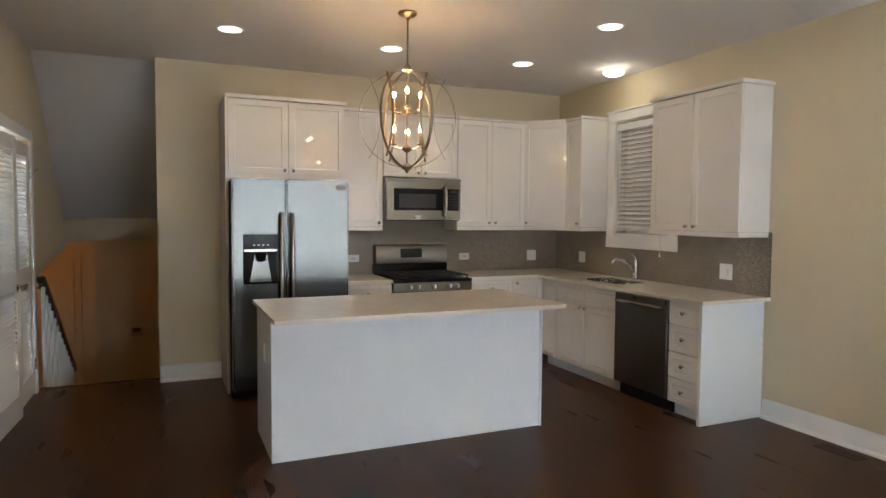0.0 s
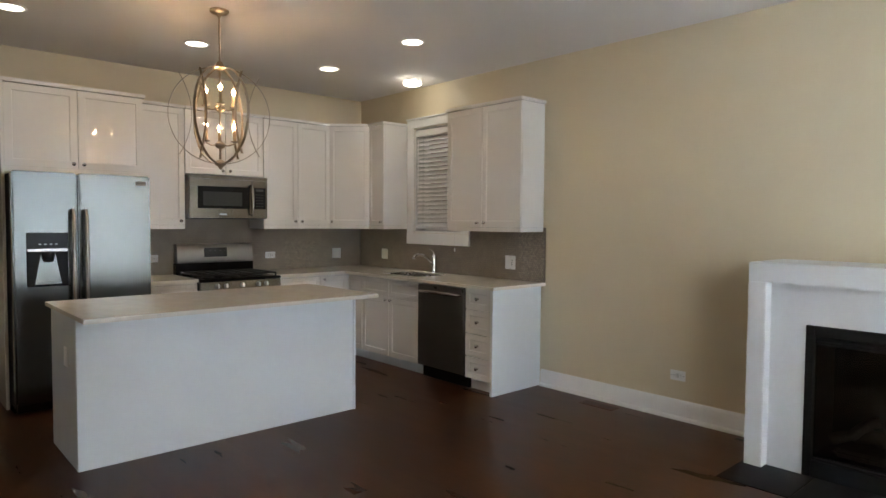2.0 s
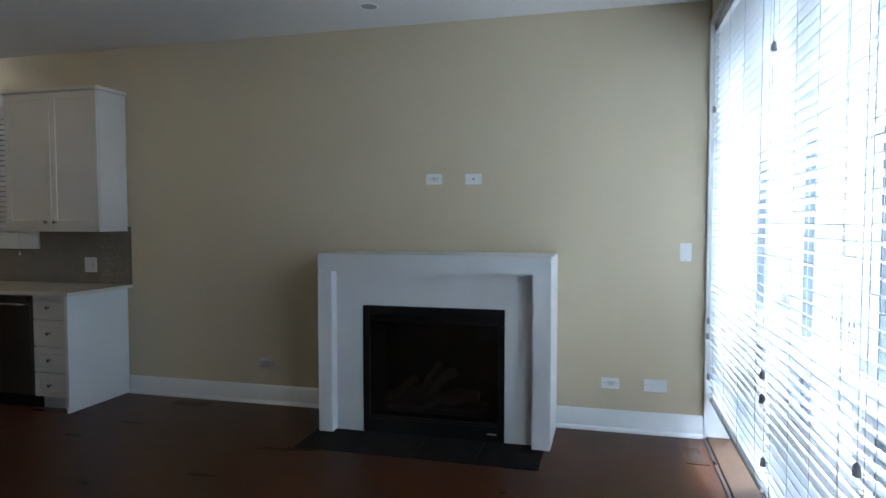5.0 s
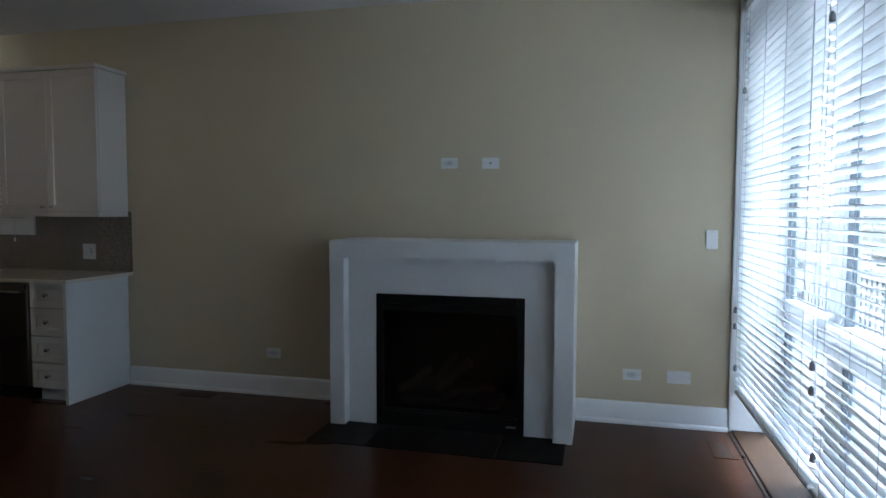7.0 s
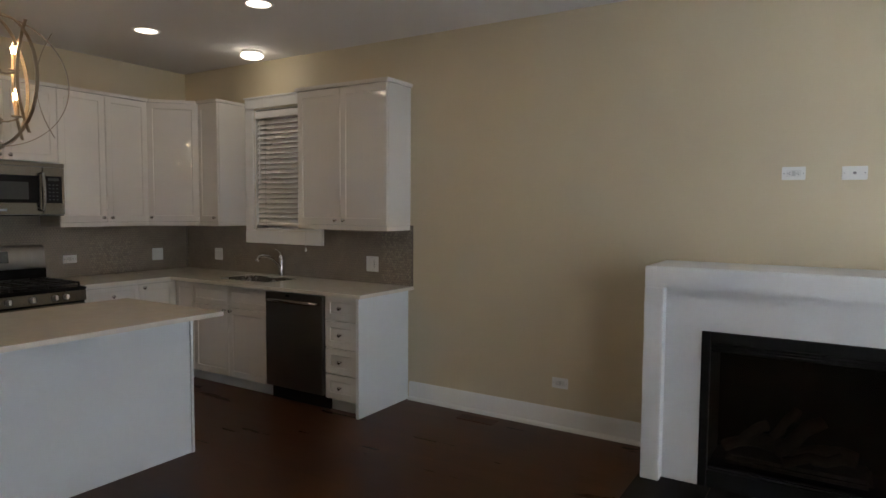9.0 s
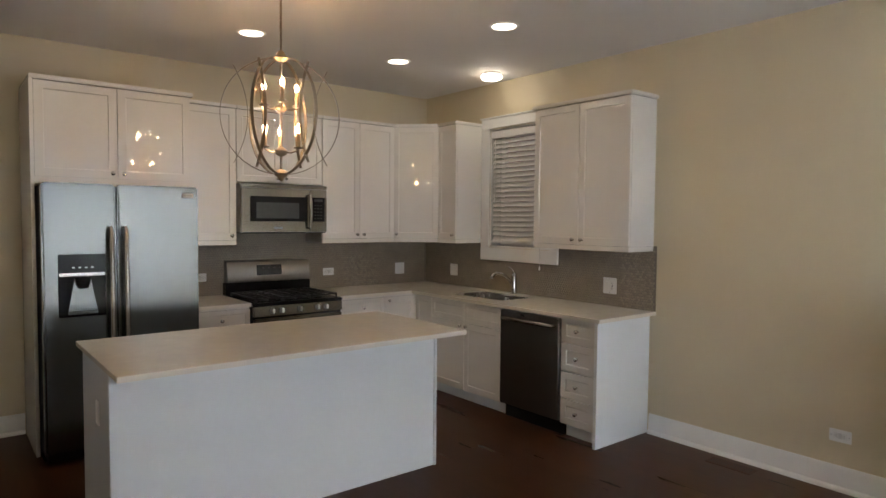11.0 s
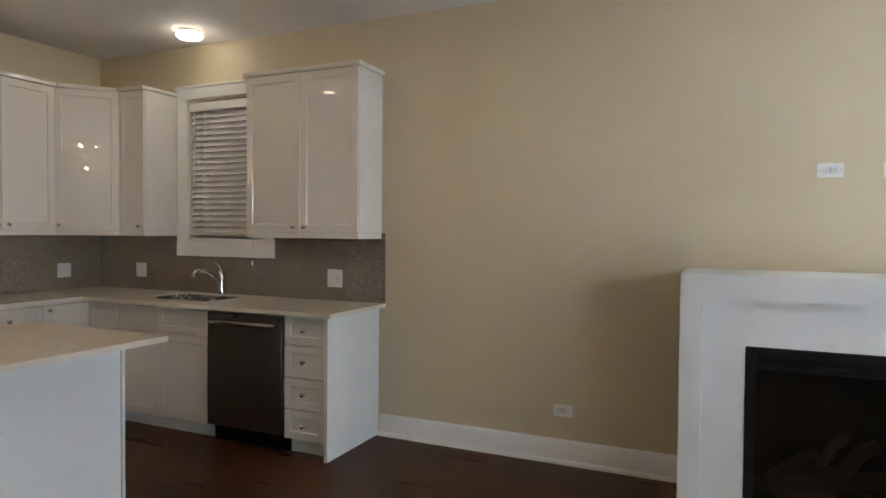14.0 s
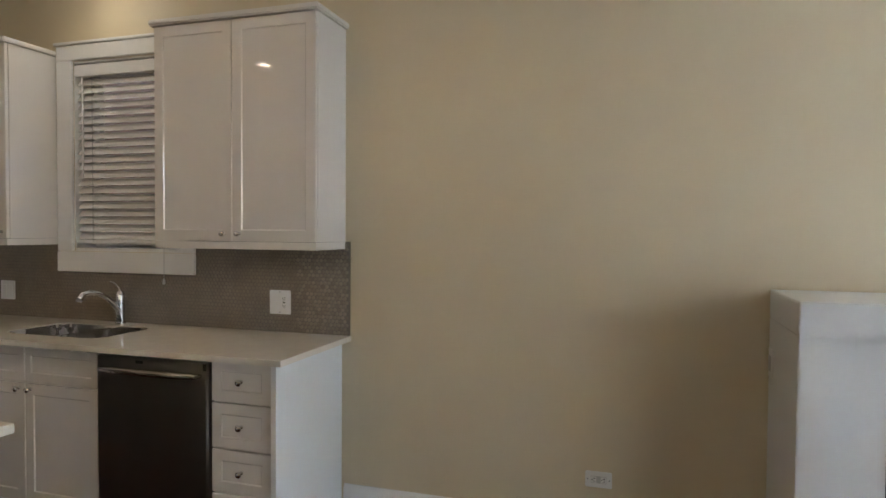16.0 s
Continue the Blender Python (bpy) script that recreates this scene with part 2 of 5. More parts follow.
def tube(points, radius, seg=10, bm=None, flat=1.0):
    """A round (or, with flat, oval) bar along points; radius may be a list."""
    bm = bm or bmesh.new()
    pts = [Vector(p) for p in points]
    rad = radius if isinstance(radius, (list, tuple)) else [radius] * len(pts)
    up = None
    loops = []
    for i, p in enumerate(pts):
        d = (pts[min(i + 1, len(pts) - 1)] - pts[max(i - 1, 0)]).normalized()
        if up is None:
            up = d.orthogonal().normalized()
        up = (up - d * up.dot(d)).normalized()
        side = d.cross(up)
        loops.append([bm.verts.new(p + (up * math.cos(2 * math.pi * k / seg) + side * flat * math.sin(2 * math.pi * k / seg)) * rad[i]) for k in range(seg)])
    for a, b in zip(loops, loops[1:]):
        for k in range(seg):
            bm.faces.new((a[k], a[(k + 1) % seg], b[(k + 1) % seg], b[k]))
    bm.faces.new(loops[0][::-1])
    bm.faces.new(loops[-1])
    bmesh.ops.recalc_face_normals(bm, faces=bm.faces[:])
    return bm


def prism(profile, axis, a, b, bevel=0.0, bm=None):
    """A closed outline in the two other axes, drawn out along axis from a to b."""
    bm = bm or bmesh.new()
    put = {"x": lambda u, v, w: (w, u, v), "y": lambda u, v, w: (u, w, v), "z": lambda u, v, w: (u, v, w)}[axis]
    lo = [bm.verts.new(put(u, v, a)) for u, v in profile]
    hi = [bm.verts.new(put(u, v, b)) for u, v in profile]
    fs = [bm.faces.new(lo), bm.faces.new(hi)]
    for k in range(len(lo)):
        j = (k + 1) % len(lo)
        fs.append(bm.faces.new((lo[k], lo[j], hi[j], hi[k])))
    bmesh.ops.recalc_face_normals(bm, faces=fs)
    if bevel:
        bmesh.ops.bevel(bm, geom=list({e for f in fs for e in f.edges}), offset=bevel, segments=2, affect="EDGES", clamp_overlap=True)
    return bm


def facing(side, u, depth, z):
    """Local u runs to the right as seen from the front, local -y is the front. S fronts face -y, W fronts face -x."""
    if side == "S":
        return pose(u, depth, z)
    return pose(depth, u, z, 0, 0, -90)


def moved(bm, m):
    bmesh.ops.transform(bm, matrix=m, verts=bm.verts[:])
    return bm


def shaker(w, h, stile=0.07, thick=0.02, recess=0.0055):
    """A framed door or drawer front; its lower left back corner is at the origin."""
    bm = box(0, w, -thick, 0, 0, h, 0.0018)
    front = max((f for f in bm.faces if f.normal.y < -0.9), key=lambda f: f.calc_area())
    bmesh.ops.inset_individual(bm, faces=[front], thickness=stile, depth=0)
    bmesh.ops.inset_individual(bm, faces=[front], thickness=0.006, depth=-recess)
    return bm


def knob_bm(m):
    return moved(lathe([(0.0085, 0), (0.0085, 0.003), (0.005, 0.006), (0.005, 0.013), (0.011, 0.017), (0.0145, 0.022), (0.0145, 0.026), (0.010, 0.031), (0.003, 0.033)], axis="y", seg=20), m)


def add_door(cab, side, u0, u1, z0, z1, depth, mat=LACQUER, stile=0.07, knobs=(), name="door"):
    """Local u as in facing(); u0 < u1 measured to the right as seen from the front. knobs: (fraction across, height)."""
    w = abs(u1 - u0) - 0.004
    sgn = 1 if side == "S" else -1
    m = facing(side, u0 + sgn * 0.002, depth, z0 + 0.002)
    d = part(name, moved(shaker(w, z1 - z0 - 0.004, stile), m), mat, cab)
    for fx, kz in knobs:
        part("knob", knob_bm(m @ pose(w * fx, -0.019, kz)), CHROME, d, "chrome knob")
    return d


def wall_plate(place, side, w, h, kind, label):
    """Cover plate with rockers or sockets. side W: on the east wall; S: on the back wall."""
    m = facing(side, place[1] if side == "W" else place[0], place[0] if side == "W" else place[1], place[2])
    o = thing("wall_outlet" if kind in "HhGV" else "wall_switch" if kind == "S" else "wall_plate", place, label, "outlet" if kind in "HhGV" else "switch" if kind == "S" else "wall plate")
    part("cover_plate", moved(box(-w / 2, w / 2, -0.006, 0, -h / 2, h / 2, 0.003), m), PLASTIC, o)

    def socket(cx, cz, turn):
        s = part("socket", moved(box(-0.016, 0.016, -0.009, -0.004, -0.014, 0.014, 0.003), m @ pose(cx, 0, cz, 0, turn, 0)), PLASTIC, o)
        for dx, dz, a, b in ((-0.006, 0.002, 0.0014, 0.0045), (0.006, 0.002, 0.0014, 0.0035), (0, -0.007, 0.0025, 0.002)):
            part("slot", moved(box(-a, a, -0.0097, -0.0085, -b, b), m @ pose(cx, 0, cz, 0, turn, 0) @ pose(dx, 0, dz)), SLOT, s)

    def rocker(cx):
        part("rocker", moved(prism([(-0.004, -0.033), (-0.008, -0.031), (-0.0065, 0), (-0.011, 0.031), (-0.004, 0.033)], "x", -0.016, 0.016, 0.001), m @ pose(cx, 0, 0)), PLASTIC, o)

    if kind in "Hh":
        part("insert", moved(box(-0.036, 0.036, -0.0075, -0.004, -0.0175, 0.0175, 0.002), m), GREYINSERT, o)
        socket(-0.021, 0, 90)
        socket(0.021, 0, 90)
    elif kind == "V":
        socket(0, -0.021, 0)
        socket(0, 0.021, 0)
    elif kind == "G":
        rocker(-0.024)
        part("socket_frame", moved(box(0.008, 0.042, -0.0085, -0.004, -0.034, 0.034, 0.002), m), PLASTIC, o)
        socket(0.025, -0.020, 0)
        socket(0.025, 0.020, 0)
        part("test_button", moved(box(0.019, 0.031, -0.0105, -0.008, -0.004, 0.004, 0.001), m), SLOT, o)
    elif kind == "D":
        rocker(-0.024)
        rocker(0.024)
    elif kind == "S":
        rocker(0)
    elif kind == "C":
        part("cable_jack", moved(lathe([(0.008, 0), (0.008, 0.003), (0.005, 0.004), (0.005, 0.011)], (0, -0.005, 0), "y", 14), m), GREYMARK, o)
    if kind != "D":
        for s in (-1, 1):
            c = (s * (w / 2 - 0.012), 0) if w > h and kind != "G" else (0, s * (h / 2 - 0.010))
            part("screw", moved(lathe([(0.003, 0), (0.003, 0.0015)], (c[0], -0.0055, c[1]), "y", 8), m), GREYMARK, o)
    return o

# ---- structure ----
NORTH, SOUTH, WEST = 0.215, -6.97, -5.05
bm = box(0, 0.2, -0.785, 0.36, -0.05, CEIL)
box(0, 0.2, -7.32, -1.53, -0.05, CEIL, bm=bm)
box(0, 0.2, -1.53, -0.785, -0.05, 1.30, bm=bm)
box(0, 0.2, -1.53, -0.785, 2.40, CEIL, bm=bm)
setting("wall_east", bm, WALL, "smooth cream painted plaster wall", "wall")
setting("wall_north", box(-4.115, 0, NORTH, 0.36, -0.05, CEIL), WALL, "cream painted wall behind the kitchen cabinets", "wall")
bm = box(WEST - 0.2, WEST, -7.32, -1.16, -0.05, CEIL)
box(WEST - 0.2, WEST, -1.16, 0.19, 2.06, CEIL, bm=bm)
box(WEST - 0.2, WEST, 0.19, 0.34, -0.05, CEIL, bm=bm)
prism([(0.34, 0.93), (2.2, 1.12), (2.2, CEIL), (0.34, CEIL)], "x", WEST - 0.2, WEST, bm=bm)
setting("wall_west", bm, WALL, "cream painted wall with louvred closet doors", "wall")
bm = box(WEST, 0, -7.32, SOUTH, 2.70, CEIL)
# unseen west pier, added to dim the room's west side
box(WEST, -3.60, -7.32, SOUTH, -0.05, 2.70, bm=bm)
setting("wall_south", bm, WALL, "cream painted wall around the wide front window, unseen west pier added to cut daylight", "wall")
setting("wall_stair", box(-4.115, -4.0, 0.36, 3.55, -1.5, CEIL), WALL, "cream painted wall beside the stairs", "wall")
setting("wall_hall_1", box(-4.90, -4.115, 3.4, 3.55, -1.5, 1.3), WALL, "cream end wall of the dim lower hall", "wall")
setting("wall_hall_2", box(-6.75, -6.6, 0.2, 4.6, -1.5, 1.3), WALL, "cream side wall of the dim lower hall", "wall")
setting("wall_hall_3", box(-6.6, -5.255, 0.2, 0.34, -1.5, 1.3), WALL, "cream wall under the upper floor", "wall")
setting("wall_hall_4", box(-6.6, -4.90, 4.45, 4.6, -1.5, 1.3), WALL, "cream wall at the far end of the lower passage", "wall")
setting("wall_hall_5", box(-4.90, -4.80, 3.55, 4.6, -1.5, 1.3), WALL, "cream return wall of the lower passage", "wall")
bm = box(-6.0, -5.9, -1.3, 0.19, 0, 2.3)
box(-5.9, -5.25, -1.3, -1.2, 0, 2.3, bm=bm)
box(-5.9, -5.25, -1.2, 0.19, 2.2, 2.3, bm=bm)
box(-5.9, -5.25, -1.2, 0.19, -0.1, 0.0, bm=bm)
setting("wall_closet", bm, WALL, "plain cream inside of the closet", "wall")
setting("ceiling", box(WEST - 0.2, 0.2, -7.32, 0.36, CEIL, CEIL + 0.15), CEILING, "smooth white painted ceiling", "ceiling")
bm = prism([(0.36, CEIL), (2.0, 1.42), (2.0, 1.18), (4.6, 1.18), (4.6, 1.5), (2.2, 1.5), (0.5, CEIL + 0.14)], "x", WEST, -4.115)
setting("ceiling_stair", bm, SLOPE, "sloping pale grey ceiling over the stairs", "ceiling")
setting("wall_soffit", box(WEST, -4.115, 1.985, 1.999, 1.175, 1.43), WALL, "cream soffit face above the stair foot", "wall")
setting("ceiling_hall", box(-6.6, WEST - 0.005, 0.2, 4.6, 1.28, 1.4), CEILING, "white ceiling of the lower hall", "ceiling")

floor = setting("floor", box(WEST, 0, SOUTH, 0.335, -0.12, -0.003), JOINT, "dark stained oak strip floor", "floor")
setting("floor_hall", box(-6.6, -4.115, 0.36, 4.45, -1.42, -1.3), FLOORWOOD, "dark wooden floor of the lower hall", "floor")

# stairs down from the kitchen
stair = thing("stairs", (-4.65, 0.36, -1.3), "dark wooden steps going down to the lower hall", "stairs", kind="structure")
part("nosing", box(WEST, -4.115, 0.335, 0.40, -0.035, 0.0, 0.008), FLOORWOOD, stair)
for k in range(1, 7):
    y0, z0 = 0.36 + 0.28 * (k - 1), -0.186 * k
    part("tread", box(WEST + 0.02, -4.115, y0, y0 + 0.30, z0 - 0.035, z0, 0.008), FLOORWOOD, stair)
    part("riser", box(WEST + 0.02, -4.115, y0, y0 + 0.02, z0, z0 + 0.152), TRIM, stair, "white painted riser")
part("stringer", prism([(0.36, -0.02), (0.36, -0.4), (2.1, -1.3), (2.3, -1.3), (2.3, -1.28)], "x", WEST - 0.03, WEST + 0.018), TRIM, stair, "white painted stringer")

rail = thing("stair_railing", (-5.01, 0.34, 0.0), "dark wooden handrail on white square balusters", "railing")
part("handrail", prism([(0.28, 0.90), (0.28, 0.955), (0.36, 0.955), (2.15, -0.21), (2.15, -0.27), (0.34, 0.90)], "x", -5.04, -4.98, 0.008), RAILWOOD, rail, "dark stained handrail")
for k in range(13):
    y = 0.42 + 0.135 * k
    zt = 0.955 - 0.651 * (y - 0.36) - 0.05
    part("baluster", box(-5.025, -4.995, y - 0.015, y + 0.015, zt - 0.86, zt, 0.003), TRIM, rail, "white painted baluster")
part("wall_bracket", tube([(-5.05, 0.31, 0.86), (-5.015, 0.31, 0.86), (-5.01, 0.31, 0.90)], 0.008), CHROME, rail)

hd = thing("door_2", (-5.45, 4.45, -1.3), "cream painted door in the lower hall", "door", kind="structure")
part("casing", box(-5.80, -5.165, 4.425, 4.449, -1.3, 0.90, 0.004), WALL, hd)
part("leaf", box(-5.71, -5.254, 4.405, 4.424, -1.29, 0.80, 0.003), WALL, hd)
th = thing("thermostat", (-4.425, 3.39, -0.07), "small beige wall thermostat with a dark screen", "thermostat")
part("case", box(-4.495, -4.355, 3.375, 3.4, -0.125, -0.015, 0.006), CANDLE, th)
part("screen", box(-4.47, -4.385, 3.371, 3.376, -0.075, -0.025), SLOT, th)

# baseboards: a tall board, a small cap and a shoe moulding


def baseboard(axis, a, b, wall, sign):
    o = thing("baseboard", ((a + b) / 2, wall, 0) if axis == "x" else (wall, (a + b) / 2, 0), "tall white painted baseboard with shoe moulding", "baseboard", kind="structure")
    s = sign
    prof = [(wall, 0.0), (wall + s * 0.016, 0.0), (wall + s * 0.016, 0.125), (wall + s * 0.010, 0.138), (wall + s * 0.006, 0.145), (wall, 0.145)]
    shoe = [(wall + s * 0.0162, 0.0), (wall + s * 0.032, 0.0), (wall + s * 0.031, 0.012), (wall + s * 0.026, 0.022), (wall + s * 0.0162, 0.028)]
    part("board", prism(prof, axis, a, b), TRIM, o)
    part("shoe_moulding", prism(shoe, axis, a, b), TRIM, o)


baseboard("y", -4.462, -2.526, 0, -1)
baseboard("y", -6.955, -6.014, 0, -1)
baseboard("x", -4.115, -3.604, NORTH, -1)
baseboard("y", -6.95, -1.25, WEST, 1)

# closet: two louvred leaves in a cased opening


def louvre_leaf(hinge, width, turn, handle_at, label):
    """Built with the hinge at the origin, the leaf along +y, its face towards +x."""
    o = thing("louvred_door", (0, 0, 0), label, "door", "closet doors")
    h, st = 2.02, 0.09
    part("stile", box(-0.034, 0, 0, st, 0.01, h, 0.002), TRIM, o)
    part("stile", box(-0.034, 0, width - st, width, 0.01, h, 0.002), TRIM, o)
    for z0, z1 in ((0.01, 0.19), (0.93, 1.06), (h - 0.10, h)):
        part("rail", box(-0.034, 0, st, width - st, z0, z1, 0.002), TRIM, o)
    slat = None
    for z0, z1 in ((0.19, 0.93), (1.06, h - 0.10)):
        n = int((z1 - z0) / 0.034)
        for k in range(n):
            z = z0 + (k + 0.5) * (z1 - z0) / n
            if slat is None:
                slat = part("slat", box(-0.02, 0.02, st, width - st, -0.003, 0.003), TRIM, o)
                slat.matrix_basis = pose(-0.017, 0, z, 0, 48, 0)
            else:
                c = slat.copy()
                scene.collection.objects.link(c)
                c.matrix_basis = pose(-0.017, 0, z, 0, 48, 0)
    hy = handle_at
    hd_ = part("lever_handle", tube([(0.0, hy, 0.95), (0.045, hy, 0.95), (0.055, hy - 0.015 if hy > width / 2 else hy + 0.015, 0.95), (0.055, hy - 0.11 if hy > width / 2 else hy + 0.11, 0.945)], 0.009), CHROME, o, "brushed nickel lever")
    part("rose", lathe([(0.028, 0), (0.028, 0.006), (0.02, 0.01)], (0, hy, 0.95), "x", 20), CHROME, hd_)
    o.matrix_basis = pose(*hinge, 0, 0, turn)
    return o


louvre_leaf((WEST + 0.0, -1.145, 0), 0.655, 3.5 * -1, 0.60, "white louvred closet door standing slightly ajar")
lf = louvre_leaf((WEST - 0.002, -0.478, 0), 0.655, 0, 0.06, "white louvred closet door, closed")
cz = thing("door_1", (WEST, -0.48, 0), "white door casing round the closet opening", "door casing", kind="structure")
part("jamb_casing", box(WEST, WEST + 0.018, 0.182, 0.272, 0, 2.05, 0.004), TRIM, cz)
part("jamb_casing", box(WEST, WEST + 0.018, -1.245, -1.155, 0, 2.05, 0.004), TRIM, cz)
part("head_casing", box(WEST, WEST + 0.018, -1.245, 0.272, 2.052, 2.14, 0.004), TRIM, cz)
for z in (0.25, 1.05, 1.80):
    part("hinge", lathe([(0.007, -0.045), (0.007, 0.045)], (WEST + 0.012, 0.180, z), "z", 10), CHROME, cz)
rs = thing("door_stop", (WEST, 0.30, 1.83), "small nickel hook on the cream wall", "hook")
part("hook", tube([(WEST, 0.30, 1.83), (WEST + 0.03, 0.30, 1.83), (WEST + 0.045, 0.30, 1.845)], 0.006), CHROME, rs)

# ---- kitchen ----
# back run: front faces towards -y
UF, UZ0, UZ1 = -0.115, 1.375, 2.432   # upper door fronts, and their heights


def upper(name, side, u0, u1, z0, doors, label, front=None, back=None, z1=UZ1, rail=True):
    """doors: (from, to, knob fraction) along u."""
    f = front
    if side == "S":
        o = thing(name, ((u0 + u1) / 2, back, z0), label, "cabinet", "upper cabinets")
        part("body", box(u0, u1, f + 0.0215, back - 0.002, z0, z1, 0.001), LACQUER, o)
    else:
        o = thing(name, (back, (u0 + u1) / 2, z0), label, "cabinet", "upper cabinets")
        part("body", box(f + 0.0215, back - 0.002, min(u0, u1), max(u0, u1), z0, z1, 0.001), LACQUER, o)
    for a, b, k in doors:
        add_door(o, side, a, b, z0, z1, f + 0.0205, knobs=((k, 0.035),) if k is not None else ())
    return o


o = upper("upper_cabinet", "S", -2.60, -2.172, UZ0, [(-2.60, -2.172, 0.90)], "glossy white wall cabinet with one shaker door", UF, NORTH)
part("light_rail", box(-2.60, -2.174, UF + 0.003, NORTH - 0.002, 1.338, UZ0 - 0.001, 0.002), LACQUER, o)
part("crown", box(-2.60, -2.172, UF - 0.018, NORTH - 0.002, UZ1 + 0.001, 2.46, 0.005), LACQUER, o)
o = upper("upper_cabinet", "S", -2.170, -1.402, 1.850, [(-2.170, -1.786, 0.91), (-1.786, -1.402, 0.09)], "glossy white two-door cabinet above the microwave", UF, NORTH)
part("crown", box(-2.170, -1.402, UF - 0.018, NORTH - 0.002, UZ1 + 0.001, 2.46, 0.005), LACQUER, o)
o = upper("upper_cabinet", "S", -1.400, -0.632, UZ0, [(-1.400, -1.016, 0.91), (-1.016, -0.632, 0.09)], "glossy white two-door wall cabinet", UF, NORTH)
part("light_rail", box(-1.398, -0.632, UF + 0.003, NORTH - 0.002, 1.338, UZ0 - 0.001, 0.002), LACQUER, o)
part("crown", box(-1.400, -0.632, UF - 0.018, NORTH - 0.002, UZ1 + 0.001, 2.46, 0.005), LACQUER, o)

# diagonal corner cabinet
CX, CY, FX = -0.63, -0.395, -0.33
o = thing("corner_cabinet", (-0.3, -0.05, UZ0), "glossy white diagonal corner wall cabinet", "cabinet", "upper cabinets")
ring = [(-0.002, NORTH - 0.002), (CX, NORTH - 0.002), (CX, UF + 0.022), (FX + 0.022, CY), (-0.002, CY)]
part("body", prism(ring, "z", UZ0, UZ1), LACQUER, o)
part("light_rail", prism([(u, v) for u, v in ring], "z", 1.338, UZ0 - 0.001), LACQUER, o)
crown = [(-0.002, NORTH - 0.002), (CX, NORTH - 0.002), (CX, UF - 0.018), (FX - 0.018, CY), (-0.002, CY)]
part("crown", prism(crown, "z", UZ1 + 0.001, 2.46), LACQUER, o)
p0, p1 = Vector((CX, UF + 0.022)), Vector((FX + 0.022, CY))
ang = math.degrees(math.atan2(p1.y - p0.y, p1.x - p0.x))
w = (p1 - p0).length
m = pose(p0.x, p0.y, UZ0, 0, 0, ang - 2.2) @ pose(0.004, -0.001, 0.002)
d = part("door", moved(shaker(w - 0.008, UZ1 - UZ0 - 0.004), m), LACQUER, o)
part("knob", knob_bm(m @ pose(0.035, -0.019, 0.035)), CHROME, d, "chrome knob")

# east wall uppers: front faces towards -x
EF = -0.33
o = upper("upper_cabinet", "W", -0.397, -0.668, UZ0, [(-0.397, -0.668, 0.88)], "narrow glossy white wall cabinet beside the window", EF, 0)
part("light_rail", box(EF + 0.003, -0.002, -0.668, -0.397, 1.338, UZ0 - 0.001, 0.002), LACQUER, o)
part("crown", box(EF - 0.018, -0.002, -0.682, -0.397, UZ1 + 0.001, 2.46, 0.005), LACQUER, o)
EF2 = -0.31
o = upper("upper_cabinet", "W", -1.628, -2.528, UZ0, [(-1.628, -2.078, 0.91), (-2.078, -2.528, 0.09)], "glossy white two-door wall cabinet at the counter's end", EF2, 0)
part("light_rail", box(EF2 + 0.003, -0.002, -2.528, -1.628, 1.338, UZ0 - 0.001, 0.002), LACQUER, o)
part("crown", box(EF2 - 0.020, -0.002, -2.548, -1.610, UZ1 + 0.001, 2.462, 0.006), LACQUER, o)

# refrigerator surround
o = thing("fridge_cabinet", (-3.09, NORTH, 1.81), "deep glossy white two-door cabinet above the refrigerator", "cabinet", "upper cabinets")
part("body", box(-3.575, -2.603, -0.338, NORTH - 0.002, 1.815, 2.43, 0.001), LACQUER, o)
add_door(o, "S", -3.575, -3.088, 1.815, 2.43, -0.339, knobs=((0.93, 0.035),))
add_door(o, "S", -3.088, -2.603, 1.815, 2.43, -0.339, knobs=((0.07, 0.035),))
part("crown", box(-3.597, -2.585, -0.378, NORTH - 0.002, 2.432, 2.462, 0.005), LACQUER, o)
part("bottom_rail", box(-3.575, -2.603, -0.358, -0.338, 1.772, 1.8135, 0.001), LACQUER, o)
o = thing("side_panel", (-3.588, -0.1, 0), "tall white end panel beside the refrigerator", "panel")
part("panel", box(-3.600, -3.578, -0.394, NORTH - 0.002, 0, 2.43, 0.002), LACQUER, o)

# refrigerator
o = thing("refrigerator", (-3.11, -0.2, 0), "side-by-side stainless refrigerator with ice dispenser", "refrigerator")
part("body", box(-3.565, -2.655, -0.57, 0.16, 0.03, 1.755, 0.006), BLACKMATT, o, "dark grey cabinet sides")
part("base_grille", box(-3.56, -2.66, -0.60, -0.572, 0.012, 0.075, 0.004), BLACKMATT, o, "black toe grille")
dl = box(-3.577, -3.166, -0.658, -0.574, 0.085, 1.765, 0.012, seg=3)
fd = part("freezer_door", dl, STEEL, o, "brushed stainless door")
rd = part("fridge_door", box(-3.158, -2.647, -0.658, -0.574, 0.085, 1.765, 0.012, seg=3), STEEL, o, "brushed stainless door")
for par, hx in ((fd, -3.205), (rd, -3.119)):
    hp = [(hx, -0.655, 1.485), (hx, -0.70, 1.49), (hx, -0.718, 1.45), (hx, -0.724, 1.2), (hx, -0.724, 0.8), (hx, -0.718, 0.48), (hx, -0.70, 0.44), (hx, -0.655, 0.445)]
    part("handle", tube(hp, [0.008, 0.010, 0.0135, 0.016, 0.016, 0.0135, 0.010, 0.008], 14), HANDLESTEEL, par, "bowed steel handle")
dp = part("dispenser", box(-3.495, -3.232, -0.664, -0.655, 0.93, 1.322, 0.004), BLACK, fd, "black dispenser panel")
part("dispenser_frame", box(-3.488, -3.24, -0.6665, -0.664, 0.945, 1.19, 0.002), BLACKMATT, fd)
